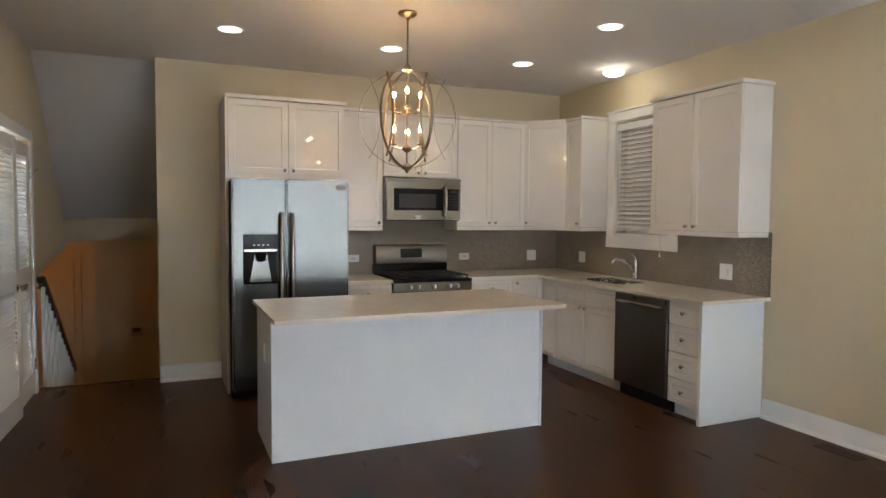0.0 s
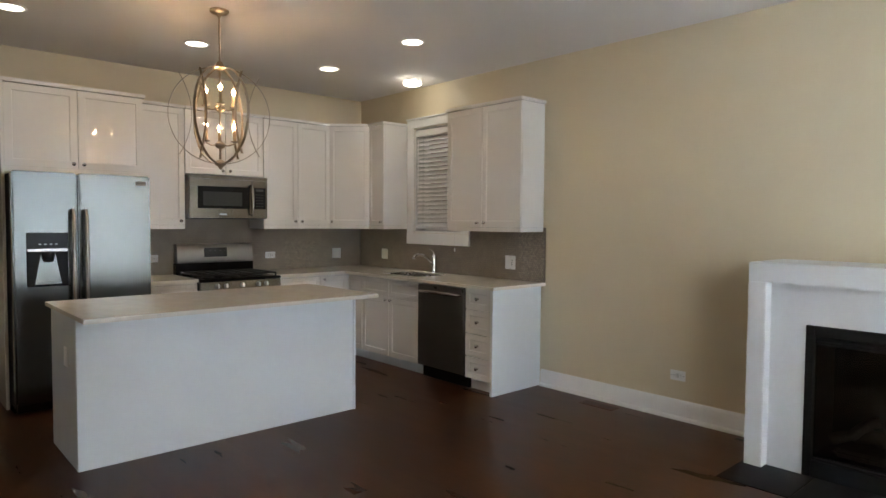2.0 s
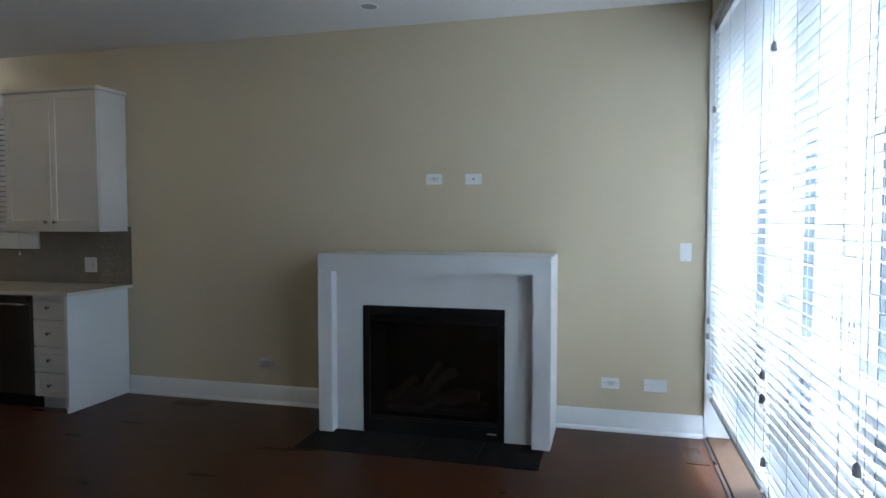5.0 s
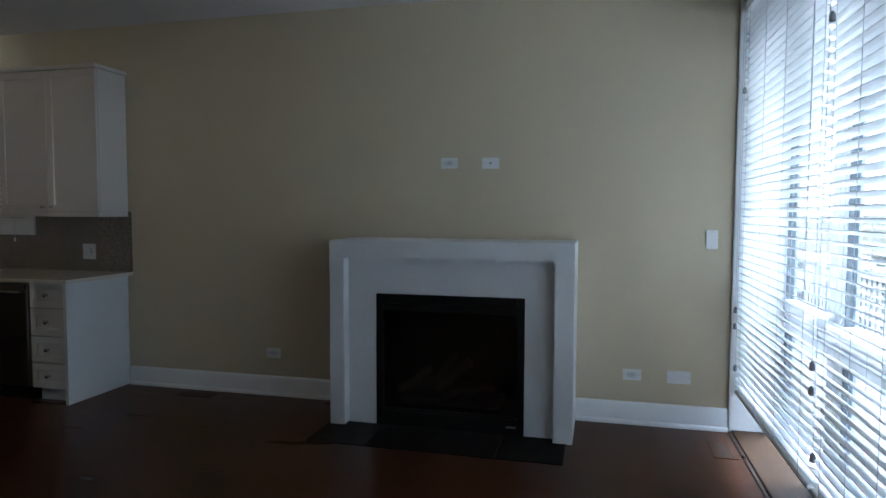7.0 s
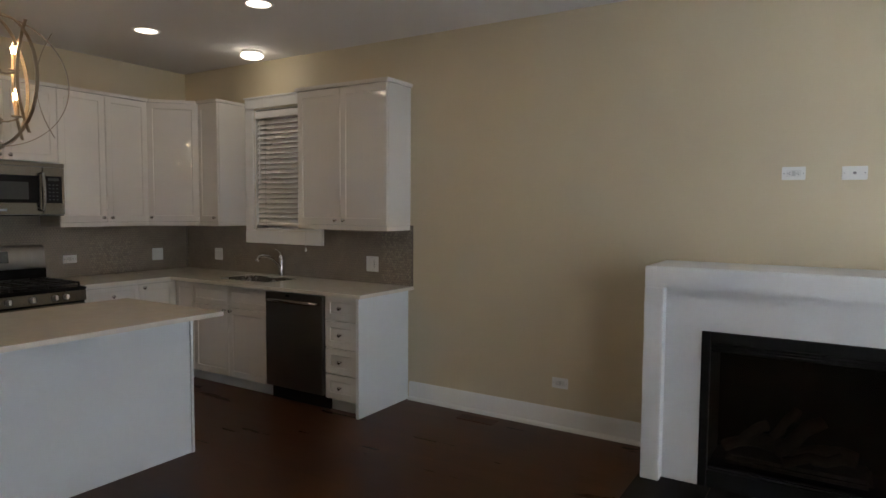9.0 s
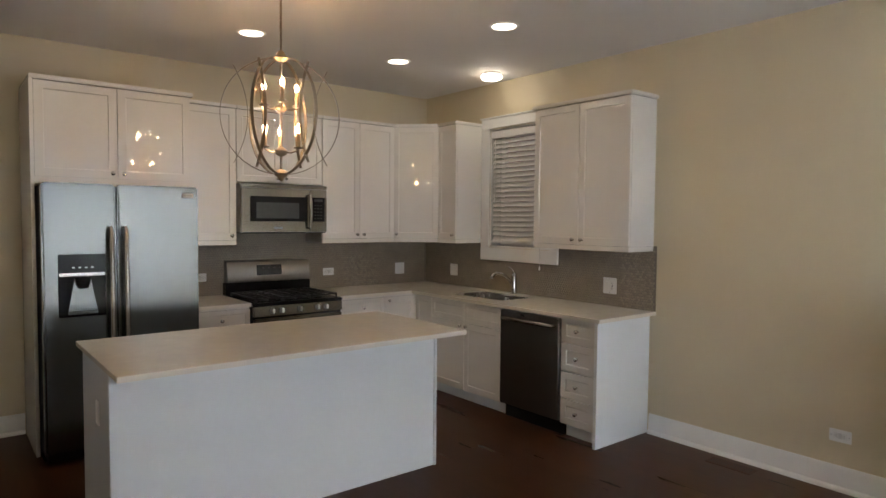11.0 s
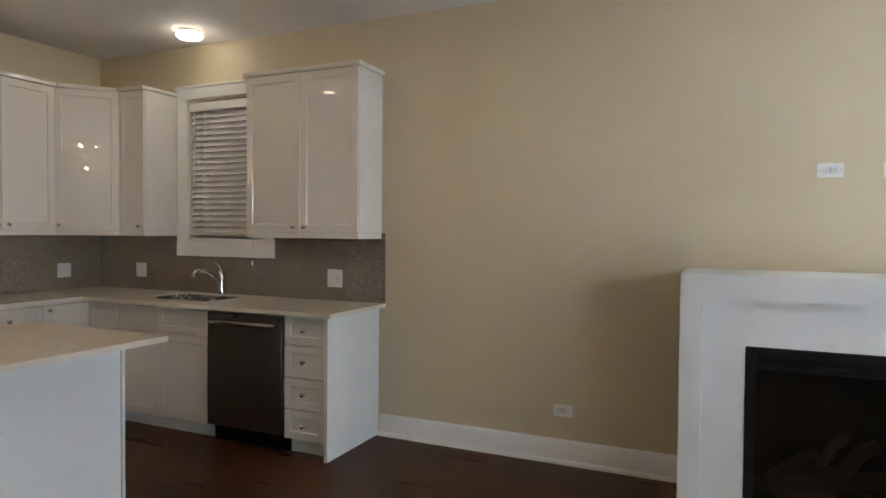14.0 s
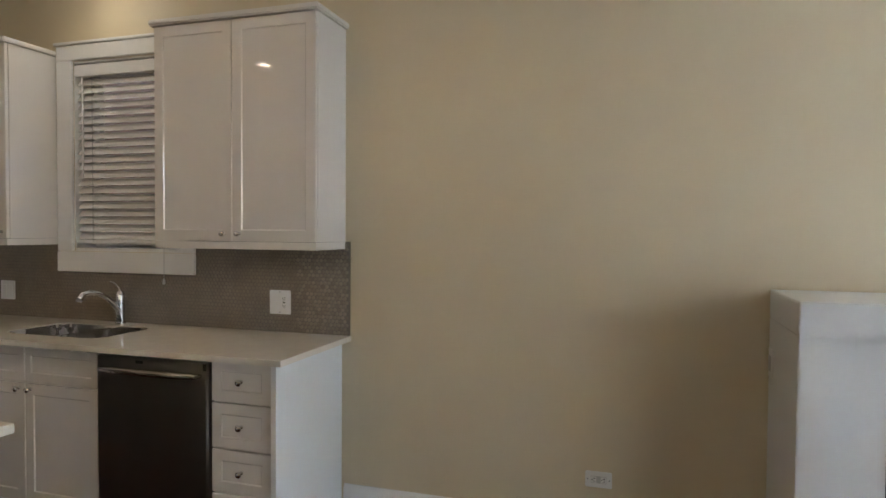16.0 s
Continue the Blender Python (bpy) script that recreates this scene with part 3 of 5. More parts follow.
part("dispenser_bar", box(-3.490, -3.238, -0.669, -0.6645, 1.186, 1.206, 0.002), HANDLESTEEL, fd, "satin grey trim bar")
part("dispenser_well", box(-3.452, -3.276, -0.6685, -0.6665, 0.955, 1.175, 0.002), BLACKMATT, fd)
part("spout", lathe([(0.043, 0.03), (0.043, 0), (0.036, -0.03), (0.028, -0.045)], (-3.364, -0.682, 1.155), "z", 16), BLACK, fd)
part("paddle", prism([(-3.445, 0.968), (-3.283, 0.968), (-3.318, 1.165), (-3.410, 1.165)], "y", -0.676, -0.669), STEEL, fd)
part("drip_tray", box(-3.45, -3.28, -0.685, -0.667, 0.948, 0.966, 0.003), STEEL, fd)
for k in range(4):
    part("button", box(-3.42 + 0.035 * k, -3.405 + 0.035 * k, -0.666, -0.6638, 1.235, 1.243), GREYMARK, fd)
bd = part("badge", box(-2.755, -2.68, -0.661, -0.6575, 1.690, 1.722, 0.001), GREYMARK, rd, "small grey maker's plate")
part("badge_bar", box(-2.748, -2.687, -0.6625, -0.661, 1.701, 1.711), DARKSTEEL, rd)

# base units on the back wall
BF = -0.405


def base_s(u0, u1, label):
    o = thing("base_cabinet", ((u0 + u1) / 2, 0, 0), label, "cabinet", "base cabinets")
    part("body", box(u0, u1, BF + 0.0015, NORTH - 0.02, 0.10, 0.872, 0.001), LACQUER, o)
    part("toe_kick", box(u0, u1, BF + 0.07, BF + 0.085, 0.0, 0.10), PANEL, o)
    return o


o = base_s(-2.635, -2.186, "glossy white base cabinet between refrigerator and range")
add_door(o, "S", -2.635, -2.186, 0.70, 0.858, BF, stile=0.045, knobs=((0.5, 0.079),), name="drawer")
add_door(o, "S", -2.635, -2.186, 0.105, 0.698, BF, knobs=((0.1, 0.55),))
o = base_s(-1.396, -0.945, "glossy white base cabinet beside the range")
add_door(o, "S", -1.396, -0.945, 0.70, 0.858, BF, stile=0.045, knobs=((0.5, 0.079),), name="drawer")
add_door(o, "S", -1.396, -0.945, 0.105, 0.698, BF, knobs=((0.9, 0.55),))
o = base_s(-0.943, -0.582, "glossy white corner base cabinet")
add_door(o, "S", -0.943, -0.602, 0.105, 0.858, BF, knobs=((0.12, 0.72),))

# east run: fronts face -x
EB = -0.580


def base_w(v0, v1, label, toe=True):
    o = thing("base_cabinet", (-0.3, (v0 + v1) / 2, 0), label, "cabinet", "base cabinets")
    part("body", box(EB + 0.0015, -0.02, v1, v0, 0.10, 0.872, 0.001), LACQUER, o)
    if toe:
        part("toe_kick", box(EB + 0.06, EB + 0.075, v1, v0, 0.0, 0.10), PANEL, o)
    return o


o = base_w(-0.426, -0.668, "narrow glossy white filler cabinet in the corner")
add_door(o, "W", -0.427, -0.668, 0.105, 0.858, EB, stile=0.06)
o = thing("base_cabinet", (-0.3, -1.11, 0), "glossy white sink base with two doors and false drawers", "cabinet", "base cabinets")
part("body", box(EB + 0.0015, -0.02, -1.562, -0.670, 0.10, 0.60, 0.001), LACQUER, o)
part("front_rail", box(EB + 0.0015, EB + 0.02, -1.562, -0.670, 0.601, 0.872), LACQUER, o)
part("toe_kick", box(EB + 0.06, EB + 0.075, -1.562, -0.670, 0.0, 0.10), PANEL, o)
for a, b, k in ((-0.670, -1.116, 0.92), (-1.116, -1.562, 0.08)):
    add_door(o, "W", a, b, 0.695, 0.858, EB, stile=0.05, name="false_drawer")
    add_door(o, "W", a, b, 0.105, 0.683, EB, knobs=((k, 0.55),))
o = base_w(-2.180, -2.482, "glossy white four-drawer base cabinet")
for z0, z1 in ((0.690, 0.872), (0.487, 0.686), (0.293, 0.483), (0.105, 0.289)):
    add_door(o, "W", -2.182, -2.482, z0, z1, EB, stile=0.064, knobs=((0.5, (z1 - z0) / 2),), name="drawer")
o = thing("end_panel", (-0.3, -2.495, 0), "white end panel closing the counter run", "panel")
part("edge_band", box(-0.6135, -0.6122, -2.510, -2.486, 0.0, 0.873), TRIM, o)
part("panel", box(-0.612, -0.001, -2.510, -2.486, 0.0, 0.873, 0.0015), PANEL, o)

# dishwasher
o = thing("dishwasher", (-0.3, -1.87, 0), "dark stainless dishwasher with a bowed handle", "dishwasher")
part("tub", box(-0.565, -0.02, -2.176, -1.566, 0.10, 0.872), BLACKMATT, o)
dd = part("door", box(-0.612, -0.567, -2.172, -1.570, 0.115, 0.858, 0.006, seg=3), DARKSTEEL, o, "dark brushed steel door")
hp = [(-0.61, -1.605, 0.795), (-0.638, -1.615, 0.797), (-0.652, -1.68, 0.798), (-0.660, -1.87, 0.798), (-0.652, -2.06, 0.798), (-0.638, -2.125, 0.797), (-0.61, -2.135, 0.795)]
part("handle", tube(hp, [0.009, 0.012, 0.0155, 0.0165, 0.0155, 0.012, 0.009], 14), HANDLESTEEL, dd, "bowed steel handle")
part("kick_plate", box(-0.54, -0.50, -2.172, -1.570, 0.0, 0.105), BLACKMATT, o)
part("vent", box(-0.6135, -0.611, -1.83, -1.79, 0.828, 0.842), SLOT, dd)
part("badge", box(-0.6135, -0.611, -2.165, -2.15, 0.82, 0.85), STEEL, dd)

# worktops
o = WT = thing("worktop", (-0.3, -1.2, 0.866), "cream quartz worktop with a square front edge", "worktop")
bm = box(-0.660, -0.001, -2.561, -1.452, 0.874, 0.900)
box(-0.660, -0.500, -1.452, -0.828, 0.874, 0.900, bm=bm)
box(-0.118, -0.001, -1.452, -0.828, 0.874, 0.900, bm=bm)
box(-0.660, -0.001, -0.828, NORTH - 0.001, 0.874, 0.900, bm=bm)
bmesh.ops.remove_doubles(bm, verts=bm.verts[:], dist=1e-5)
part("slab", bm, QUARTZ, o)
part("slab_return", box(-1.398, -0.661, -0.445, NORTH - 0.001, 0.874, 0.900, 0.0015), QUARTZ, o)
o = thing("worktop", (-2.41, -0.1, 0.866), "short cream quartz worktop beside the refrigerator", "worktop")
part("slab", box(-2.638, -2.184, -0.445, NORTH - 0.001, 0.874, 0.900, 0.0015), QUARTZ, o)

for hx, hy, sx, sy in ((-0.500, -1.452, 1, 1), (-0.500, -0.828, 1, -1), (-0.118, -1.452, -1, 1), (-0.118, -0.828, -1, -1)):
    R = 0.075
    ring = [(hx - 0.0005 * sx, hy - 0.0005 * sy)]
    for k in range(9):
        a = k * math.pi / 16
        ring.append((hx + sx * R * (1 - math.sin(a)), hy + sy * R * (1 - math.cos(a))))
    bm = bmesh.new()
    low = [bm.verts.new((px, py, 0.8745)) for px, py in ring]
    bm.faces.new(low)
    got = bmesh.ops.extrude_face_region(bm, geom=bm.faces[:])
    bmesh.ops.translate(bm, vec=(0, 0, 0.0253), verts=[v for v in got["geom"] if isinstance(v, bmesh.types.BMVert)])
    bmesh.ops.recalc_face_normals(bm, faces=bm.faces[:])
    part("rounded_corner", bm, QUARTZ, WT)

# sink and tap
o = thing("sink", (-0.31, -1.14, 0.70), "undermounted double-bowl stainless sink", "sink")


def bowl(x0, x1, y0, y1, zb, zt):
    bm = box(x0, x1, y0, y1, zb, zt)
    bmesh.ops.delete(bm, geom=[f for f in bm.faces if f.normal.z > 0.9], context="FACES")
    inner = [e for e in bm.edges if not e.is_boundary]
    bmesh.ops.bevel(bm, geom=inner, offset=0.045, segments=4, affect="EDGES", clamp_overlap=True)
    bmesh.ops.reverse_faces(bm, faces=bm.faces[:])
    return bm


for y0, y1, zb in ((-1.165, -0.8305, 0.68), (-1.4495, -1.185, 0.72)):
    part("bowl", bowl(-0.4975, -0.1205, y0, y1, zb, 0.894), SINKSTEEL, o)
    part("drain", lathe([(0.04, 0), (0.04, 0.004), (0.03, 0.005), (0.028, 0.003)], (-0.31, (y0 + y1) / 2, zb + 0.001), "z", 20), CHROME, o)
part("divider", box(-0.4975, -0.1205, -1.184, -1.166, 0.80, 0.885, 0.004), SINKSTEEL, o)
o = thing("kitchen_faucet", (-0.062, -1.17, 0.90), "chrome pull-out kitchen tap with a side lever", "faucet")
part("base", lathe([(0.028, 0), (0.028, 0.008), (0.023, 0.014), (0.023, 0.10), (0.025, 0.15), (0.022, 0.175), (0.012, 0.185)], (-0.062, -1.17, 0.90), "z", 24), CHROME, o)
sp = [(-0.062, -1.17, 0.955), (-0.080, -1.168, 0.985), (-0.110, -1.165, 1.022), (-0.150, -1.16, 1.056), (-0.20, -1.155, 1.082), (-0.25, -1.15, 1.09), (-0.29, -1.146, 1.082), (-0.308, -1.143, 1.06)]
part("spout", tube(sp, [0.018, 0.0165, 0.0145, 0.0135, 0.0135, 0.0145, 0.016, 0.0165], 14), CHROME, o)
part("nozzle", tube([(-0.308, -1.143, 1.061), (-0.312, -1.142, 1.046)], 0.0155, 14), GREYMARK, o)
part("lever", tube([(-0.062, -1.17, 1.08), (-0.066, -1.165, 1.105), (-0.085, -1.15, 1.13), (-0.105, -1.14, 1.138)], [0.010, 0.0065, 0.0045, 0.004], 10), CHROME, o)

# range
RX0, RX1 = -2.180, -1.402
o = thing("gas_range", (-1.79, -0.1, 0), "freestanding stainless gas range with black cooktop", "range")
part("body", box(RX0, RX1, -0.44, 0.19, 0.05, 0.865, 0.004), BLACKMATT, o)
part("oven_door", box(RX0 + 0.006, RX1 - 0.006, -0.475, -0.442, 0.20, 0.775, 0.008), WARMSTEEL, o)
part("oven_window", box(RX0 + 0.12, RX1 - 0.12, -0.478, -0.474, 0.32, 0.62, 0.002), DARKGLASS, o)
part("oven_handle", tube([(RX0 + 0.06, -0.475, 0.735), (RX0 + 0.06, -0.515, 0.735), (RX1 - 0.06, -0.515, 0.735), (RX1 - 0.06, -0.475, 0.735)], 0.012), WARMSTEEL, o)
part("drawer", box(RX0 + 0.006, RX1 - 0.006, -0.472, -0.442, 0.06, 0.19, 0.006), WARMSTEEL, o)
cp = part("control_panel", prism([(-0.442, 0.790), (-0.476, 0.790), (-0.468, 0.868), (-0.442, 0.868)], "x", RX0 + 0.003, RX1 - 0.003, 0.003), WARMSTEEL, o)
for fx in (0.20, 0.30, 0.50, 0.70, 0.80):
    kx = RX0 + fx * (RX1 - RX0)
    kb = part("control_knob", moved(lathe([(0.022, 0), (0.022, 0.012), (0.019, 0.022), (0.016, 0.026)], axis="y", seg=20), pose(kx, -0.472, 0.829, -6)), DARKSTEEL, cp)
    part("grip", moved(box(-0.0075, 0.0075, -0.036, -0.022, -0.018, 0.018, 0.003), pose(kx, -0.472, 0.829, -6)), PLASTIC, kb)
part("cooktop", box(RX0 - 0.003, RX1 + 0.003, -0.47, 0.115, 0.869, 0.895, 0.006), BLACK, o)
for gx in (RX0 + 0.145, (RX0 + RX1) / 2, RX1 - 0.145):
    gw = 0.118
    g = part("grate", box(gx - gw, gx - gw + 0.012, -0.43, 0.085, 0.916, 0.930, 0.002), IRON, o)
    part("grate_bar", box(gx + gw - 0.012, gx + gw, -0.43, 0.085, 0.916, 0.930, 0.002), IRON, g)
    part("grate_bar", box(gx - 0.006, gx + 0.006, -0.42, 0.075, 0.919, 0.933, 0.002), IRON, g)
    for gy in (-0.43, -0.30, -0.17, -0.05, 0.073):
        part("grate_bar", box(gx - gw, gx + gw, gy, gy + 0.012, 0.917, 0.931, 0.002), IRON, g)
    for sx in (-gw, gw - 0.012):
        for gy in (-0.43, 0.073):
            part("grate_foot", box(gx + sx, gx + sx + 0.012, gy, gy + 0.012, 0.895, 0.917), IRON, g)
    for gy in (-0.29, -0.05):
        part("burner", lathe([(0.05, 0), (0.05, 0.008), (0.036, 0.010), (0.036, 0.017), (0.03, 0.019)], (gx, gy, 0.894), "z", 20), IRON, o)
part("back_riser", box(RX0 + 0.002, RX1 - 0.002, 0.117, 0.20, 0.868, 1.005, 0.004), BLACK, o)
bg = part("backguard", prism([(0.20, 1.006), (0.108, 1.006), (0.100, 1.02), (0.118, 1.170), (0.135, 1.188), (0.20, 1.188)], "x", RX0 + 0.012, RX1 - 0.012, 0.003), SATINSTEEL, o)
part("clock_panel", moved(box(-0.125, 0.105, -0.004, 0.0, -0.045, 0.045, 0.002), pose(-1.79, 0.1095, 1.105, -7)), DARKGLASS, bg)
for k in range(8):
    part("clock_mark", moved(box(-0.008, 0.008, -0.006, -0.0035, -0.005, 0.005), pose(-1.79 - 0.09 + 0.025 * k, 0.1095, 1.105 + (0.018 if k % 2 else -0.018), -7)), GREYGLASS, bg)

# microwave
MX0, MX1, MY = -2.168, -1.404, -0.205
o = thing("microwave", (-1.79, 0, 1.44), "stainless over-range microwave with dark door window", "microwave")
part("case", box(MX0, MX1, -0.178, NORTH - 0.003, 1.440, 1.835, 0.004), DARKSTEEL, o)
part("top_vent", box(MX0, MX1, MY, -0.180, 1.805, 1.835, 0.003), WARMSTEEL, o)
md = part("door", box(MX0 + 0.002, MX0 + 0.60, MY, -0.180, 1.442, 1.802, 0.005), WARMSTEEL, o)
part("door_glass", box(MX0 + 0.075, MX0 + 0.575, MY - 0.003, MY + 0.002, 1.530, 1.735, 0.002), BLACK, md)
part("window", box(MX0 + 0.125, MX0 + 0.50, MY - 0.0045, MY - 0.002, 1.555, 1.685, 0.001), GREYGLASS, md)
hx = MX0 + 0.588
part("handle", tube([(hx, MY, 1.755), (hx, MY - 0.035, 1.752), (hx, MY - 0.045, 1.70), (hx, MY - 0.048, 1.62), (hx, MY - 0.045, 1.53), (hx, MY - 0.035, 1.475), (hx, MY, 1.472)], [0.008, 0.010, 0.0135, 0.0155, 0.0135, 0.010, 0.008], 14), HANDLESTEEL, md, "bowed steel handle")
kp = part("keypad", box(MX0 + 0.603, MX1 - 0.002, MY, -0.180, 1.442, 1.802, 0.004), WARMSTEEL, o)
part("keypad_glass", box(MX0 + 0.618, MX1 - 0.022, MY - 0.003, MY + 0.001, 1.530, 1.735, 0.002), BLACK, kp)
part("display", box(MX0 + 0.64, MX1 - 0.045, MY - 0.0045, MY - 0.002, 1.700, 1.722), GREYGLASS, kp)
for r in range(5):
    for c in range(3):
        part("key", box(MX0 + 0.642 + c * 0.028, MX0 + 0.656 + c * 0.028, MY - 0.0045, MY - 0.002, 1.552 + r * 0.028, 1.560 + r * 0.028), GREYGLASS, kp)
part("badge", box(MX0 + 0.28, MX0 + 0.35, MY - 0.003, MY + 0.001, 1.468, 1.484, 0.001), GREYMARK, md, "small grey maker's plate")
part("underside", box(MX0 + 0.01, MX1 - 0.01, -0.20, NORTH - 0.01, 1.432, 1.4395), BLACKMATT, o)

# island
o = thing("kitchen_island", (-2.56, -1.75, 0), "white panelled island with an overhanging quartz top", "island")
part("body", box(-3.470, -1.643, -2.022, -1.405, 0.10, 0.873), PANEL, o)
part("back_panel", box(-3.488, -1.643, -2.042, -2.0225, 0.0, 0.873, 0.0015), PANEL, o)
part("end_panel", box(-3.488, -3.4705, -2.022, -1.405, 0.0, 0.873, 0.0015), PANEL, o)
part("end_panel", box(-1.6425, -1.624, -2.050, -1.405, 0.0, 0.873, 0.0015), PANEL, o)
part("toe_kick", box(-3.46, -1.65, -1.47, -1.455, 0.0, 0.10), PANEL, o)
for k in range(3):
    u0 = -1.645 - k * 0.608
    m = pose(u0 - 0.002, -1.4045, 0.107, 0, 0, 180)
    dr = part("door", moved(shaker(0.604, 0.752), m), LACQUER, o)
    part("knob", knob_bm(m @ pose(0.55, -0.019, 0.70)), CHROME, dr, "chrome knob")
o2 = thing("island_worktop", (-2.56, -1.84, 0.866), "cream quartz slab with a seating overhang", "worktop")
part("slab", box(-3.512, -1.618, -2.328, -1.360, 0.874, 0.900, 0.002), QUARTZ, o2)
m = pose(-3.4885, -1.80, 0.62, 0, 0, -90)
o = thing("wall_outlet", (-3.489, -1.80, 0.62), "white outlet on the island's end panel", "outlet")
part("cover_plate", moved(box(-0.035, 0.035, -0.006, 0, -0.058, 0.058, 0.003), m), PLASTIC, o)
for cz_ in (-0.021, 0.021):
    part("socket", moved(box(-0.014, 0.014, -0.008, -0.005, cz_ - 0.016, cz_ + 0.016, 0.003), m), PLASTIC, o)

# kitchen window in the east wall
o = thing("window_1", (0, -1.157, 1.18), "white cased window above the sink", "window", kind="structure")
part("casing", box(-0.022, -0.001, -0.785, -0.675, 1.30, 2.40, 0.003), TRIM, o)
part("casing", box(-0.022, -0.001, -1.631, -1.53, 1.30, 2.40, 0.003), TRIM, o)
part("casing_head", box(-0.024, -0.001, -1.631, -0.675, 2.402, 2.49, 0.003), TRIM, o)
part("casing_cap", box(-0.034, -0.001, -1.640, -0.664, 2.491, 2.508, 0.003), TRIM, o)
part("casing_sill", box(-0.026, -0.001, -1.631, -0.675, 1.182, 1.298, 0.003), TRIM, o)
for y0, y1, z0, z1 in ((-0.789, -0.7852, 1.30, 2.40), (-1.5298, -1.526, 1.30, 2.40), (-1.526, -0.789, 1.30, 1.318), (-1.526, -0.789, 2.388, 2.40)):
    part("jamb", box(0.0, 0.19, y0, y1, z0, z1), TRIM, o)
for y0, y1, z0, z1 in ((-0.85, -0.806, 1.321, 2.379), (-1.509, -1.465, 1.321, 2.379), (-1.465, -0.85, 1.321, 1.37), (-1.465, -0.85, 2.33, 2.379), (-1.465, -0.85, 1.83, 1.87)):
    part("sash", box(0.12, 0.16, y0, y1, z0, z1, 0.003), TRIM, o)
pn = part("pane", box(0.138, 0.142, -1.464, -0.851, 1.371, 2.329), PANE, o)
pn.visible_shadow = False


def blind(name, axis, a, b, wall, z0, z1, pitch, tilt, group, label, depth=0.05, ladders=3, inward=1):
    """Venetian blind. axis y: along y at x = wall; axis x: along x at y = wall."""
    mid = (a + b) / 2
    o = thing(name, (wall, mid, z0) if axis == "y" else (mid, wall, z0), label, "blind", group)
    L = abs(b - a)
    turn = pose(wall, mid, 0, 0, 0, 90) if axis == "y" else pose(mid, wall, 0)
    part("head_rail", moved(box(-L / 2, L / 2, -0.028, 0.028, z1 - 0.055, z1, 0.003), turn), SLAT, o)
    part("bottom_rail", moved(box(-L / 2, L / 2, -0.026, 0.026, z0, z0 + 0.022, 0.005), turn), SLAT, o)
    n = int((z1 - 0.05 - z0 - 0.03) / pitch)
    first = None
    for k in range(n):
        z = z0 + 0.045 + k * pitch
        if first is None:
            prof = [(-depth / 2, -0.0015), (0, 0.002), (depth / 2, -0.0015), (depth / 2, 0.0012), (0, 0.0048), (-depth / 2, 0.0012)]
            bmx = prism(prof, "x", -L / 2 + 0.004, L / 2 - 0.004)
            me = bpy.data.meshes.new("slat")
            bmx.to_mesh(me)
            bmx.free()
            me.materials.append(SLAT)
            first = me
        s = new("slat", first)
        s.parent = o
        s.matrix_basis = Matrix.Translation(-BASE[o]) @ turn @ pose(0, 0, z, tilt + random.uniform(-1.2, 1.2), 0, 0)
    for k in range(ladders):
        u = -L / 2 + 0.12 + k * (L - 0.24) / max(1, ladders - 1)
        for dy in (-depth / 2 - 0.001, depth / 2 + 0.001):
            part("ladder_cord", moved(box(u - 0.0012, u + 0.0012, dy - 0.0008, dy + 0.0008, z0 + 0.01, z1 - 0.05), turn), CORD, o, smooth=False)
    return o, turn


bl, turn = blind("window_blind", "y", -1.524, -0.791, 0.032, 1.345, 2.375, 0.0446, -50, "kitchen blind", "white slatted blind, closed, over the sink window", ladders=2, depth=0.051)
part("valance", box(-0.004, 0.012, -1.524, -0.791, 2.312, 2.378, 0.003), SLAT, bl)
part("tilt_wand", tube([(-0.012, -0.86, 2.30), (-0.014, -0.86, 1.72)], 0.005, 8), SLAT, bl)
part("pull_cord", tube([(-0.012, -1.44, 2.30), (-0.030, -1.44, 1.30), (-0.030, -1.44, 1.155)], 0.0015, 6), CORD, bl)
part("cord_tassel", lathe([(0.003, 0.03), (0.007, 0.02), (0.008, 0.0), (0.004, -0.004)], (-0.030, -1.44, 1.13), "z", 12), PLASTIC, bl)

# outlets
wall_plate((-2.37, NORTH - 0.010, 1.056), "S", 0.115, 0.07, "H", "white horizontal outlet on the tiled backsplash")
wall_plate((-1.17, NORTH - 0.010, 1.055), "S", 0.115, 0.07, "H", "white horizontal outlet on the tiled backsplash")
wall_plate((-0.347, NORTH - 0.010, 1.053), "S", 0.115, 0.115, "D", "white double switch on the tiled backsplash")
wall_plate((-0.010, -0.272, 1.056), "W", 0.115, 0.115, "D", "white double switch on the tiled backsplash")
wall_plate((-0.010, -2.160, 1.056), "W", 0.125, 0.125, "G", "white switch and socket plate on the tiled backsplash")
wall_plate((-0.001, -5.136, 1.718), "W", 0.118, 0.074, "H", "white horizontal outlet high above the mantel")
wall_plate((-0.001, -5.423, 1.714), "W", 0.118, 0.074, "C", "white cable plate high above the mantel")
wall_plate((-0.001, -3.783, 0.320), "W", 0.118, 0.074, "H", "white horizontal outlet low on the cream wall")
wall_plate((-0.001, -6.369, 0.325), "W", 0.118, 0.074, "H", "white horizontal outlet low beside the fireplace")
wall_plate((-0.001, -6.658, 0.325), "W", 0.145, 0.082, "B", "blank white plate low beside the window")
wall_plate((-0.001, -6.834, 1.216), "W", 0.072, 0.118, "S", "white rocker switch beside the front window")

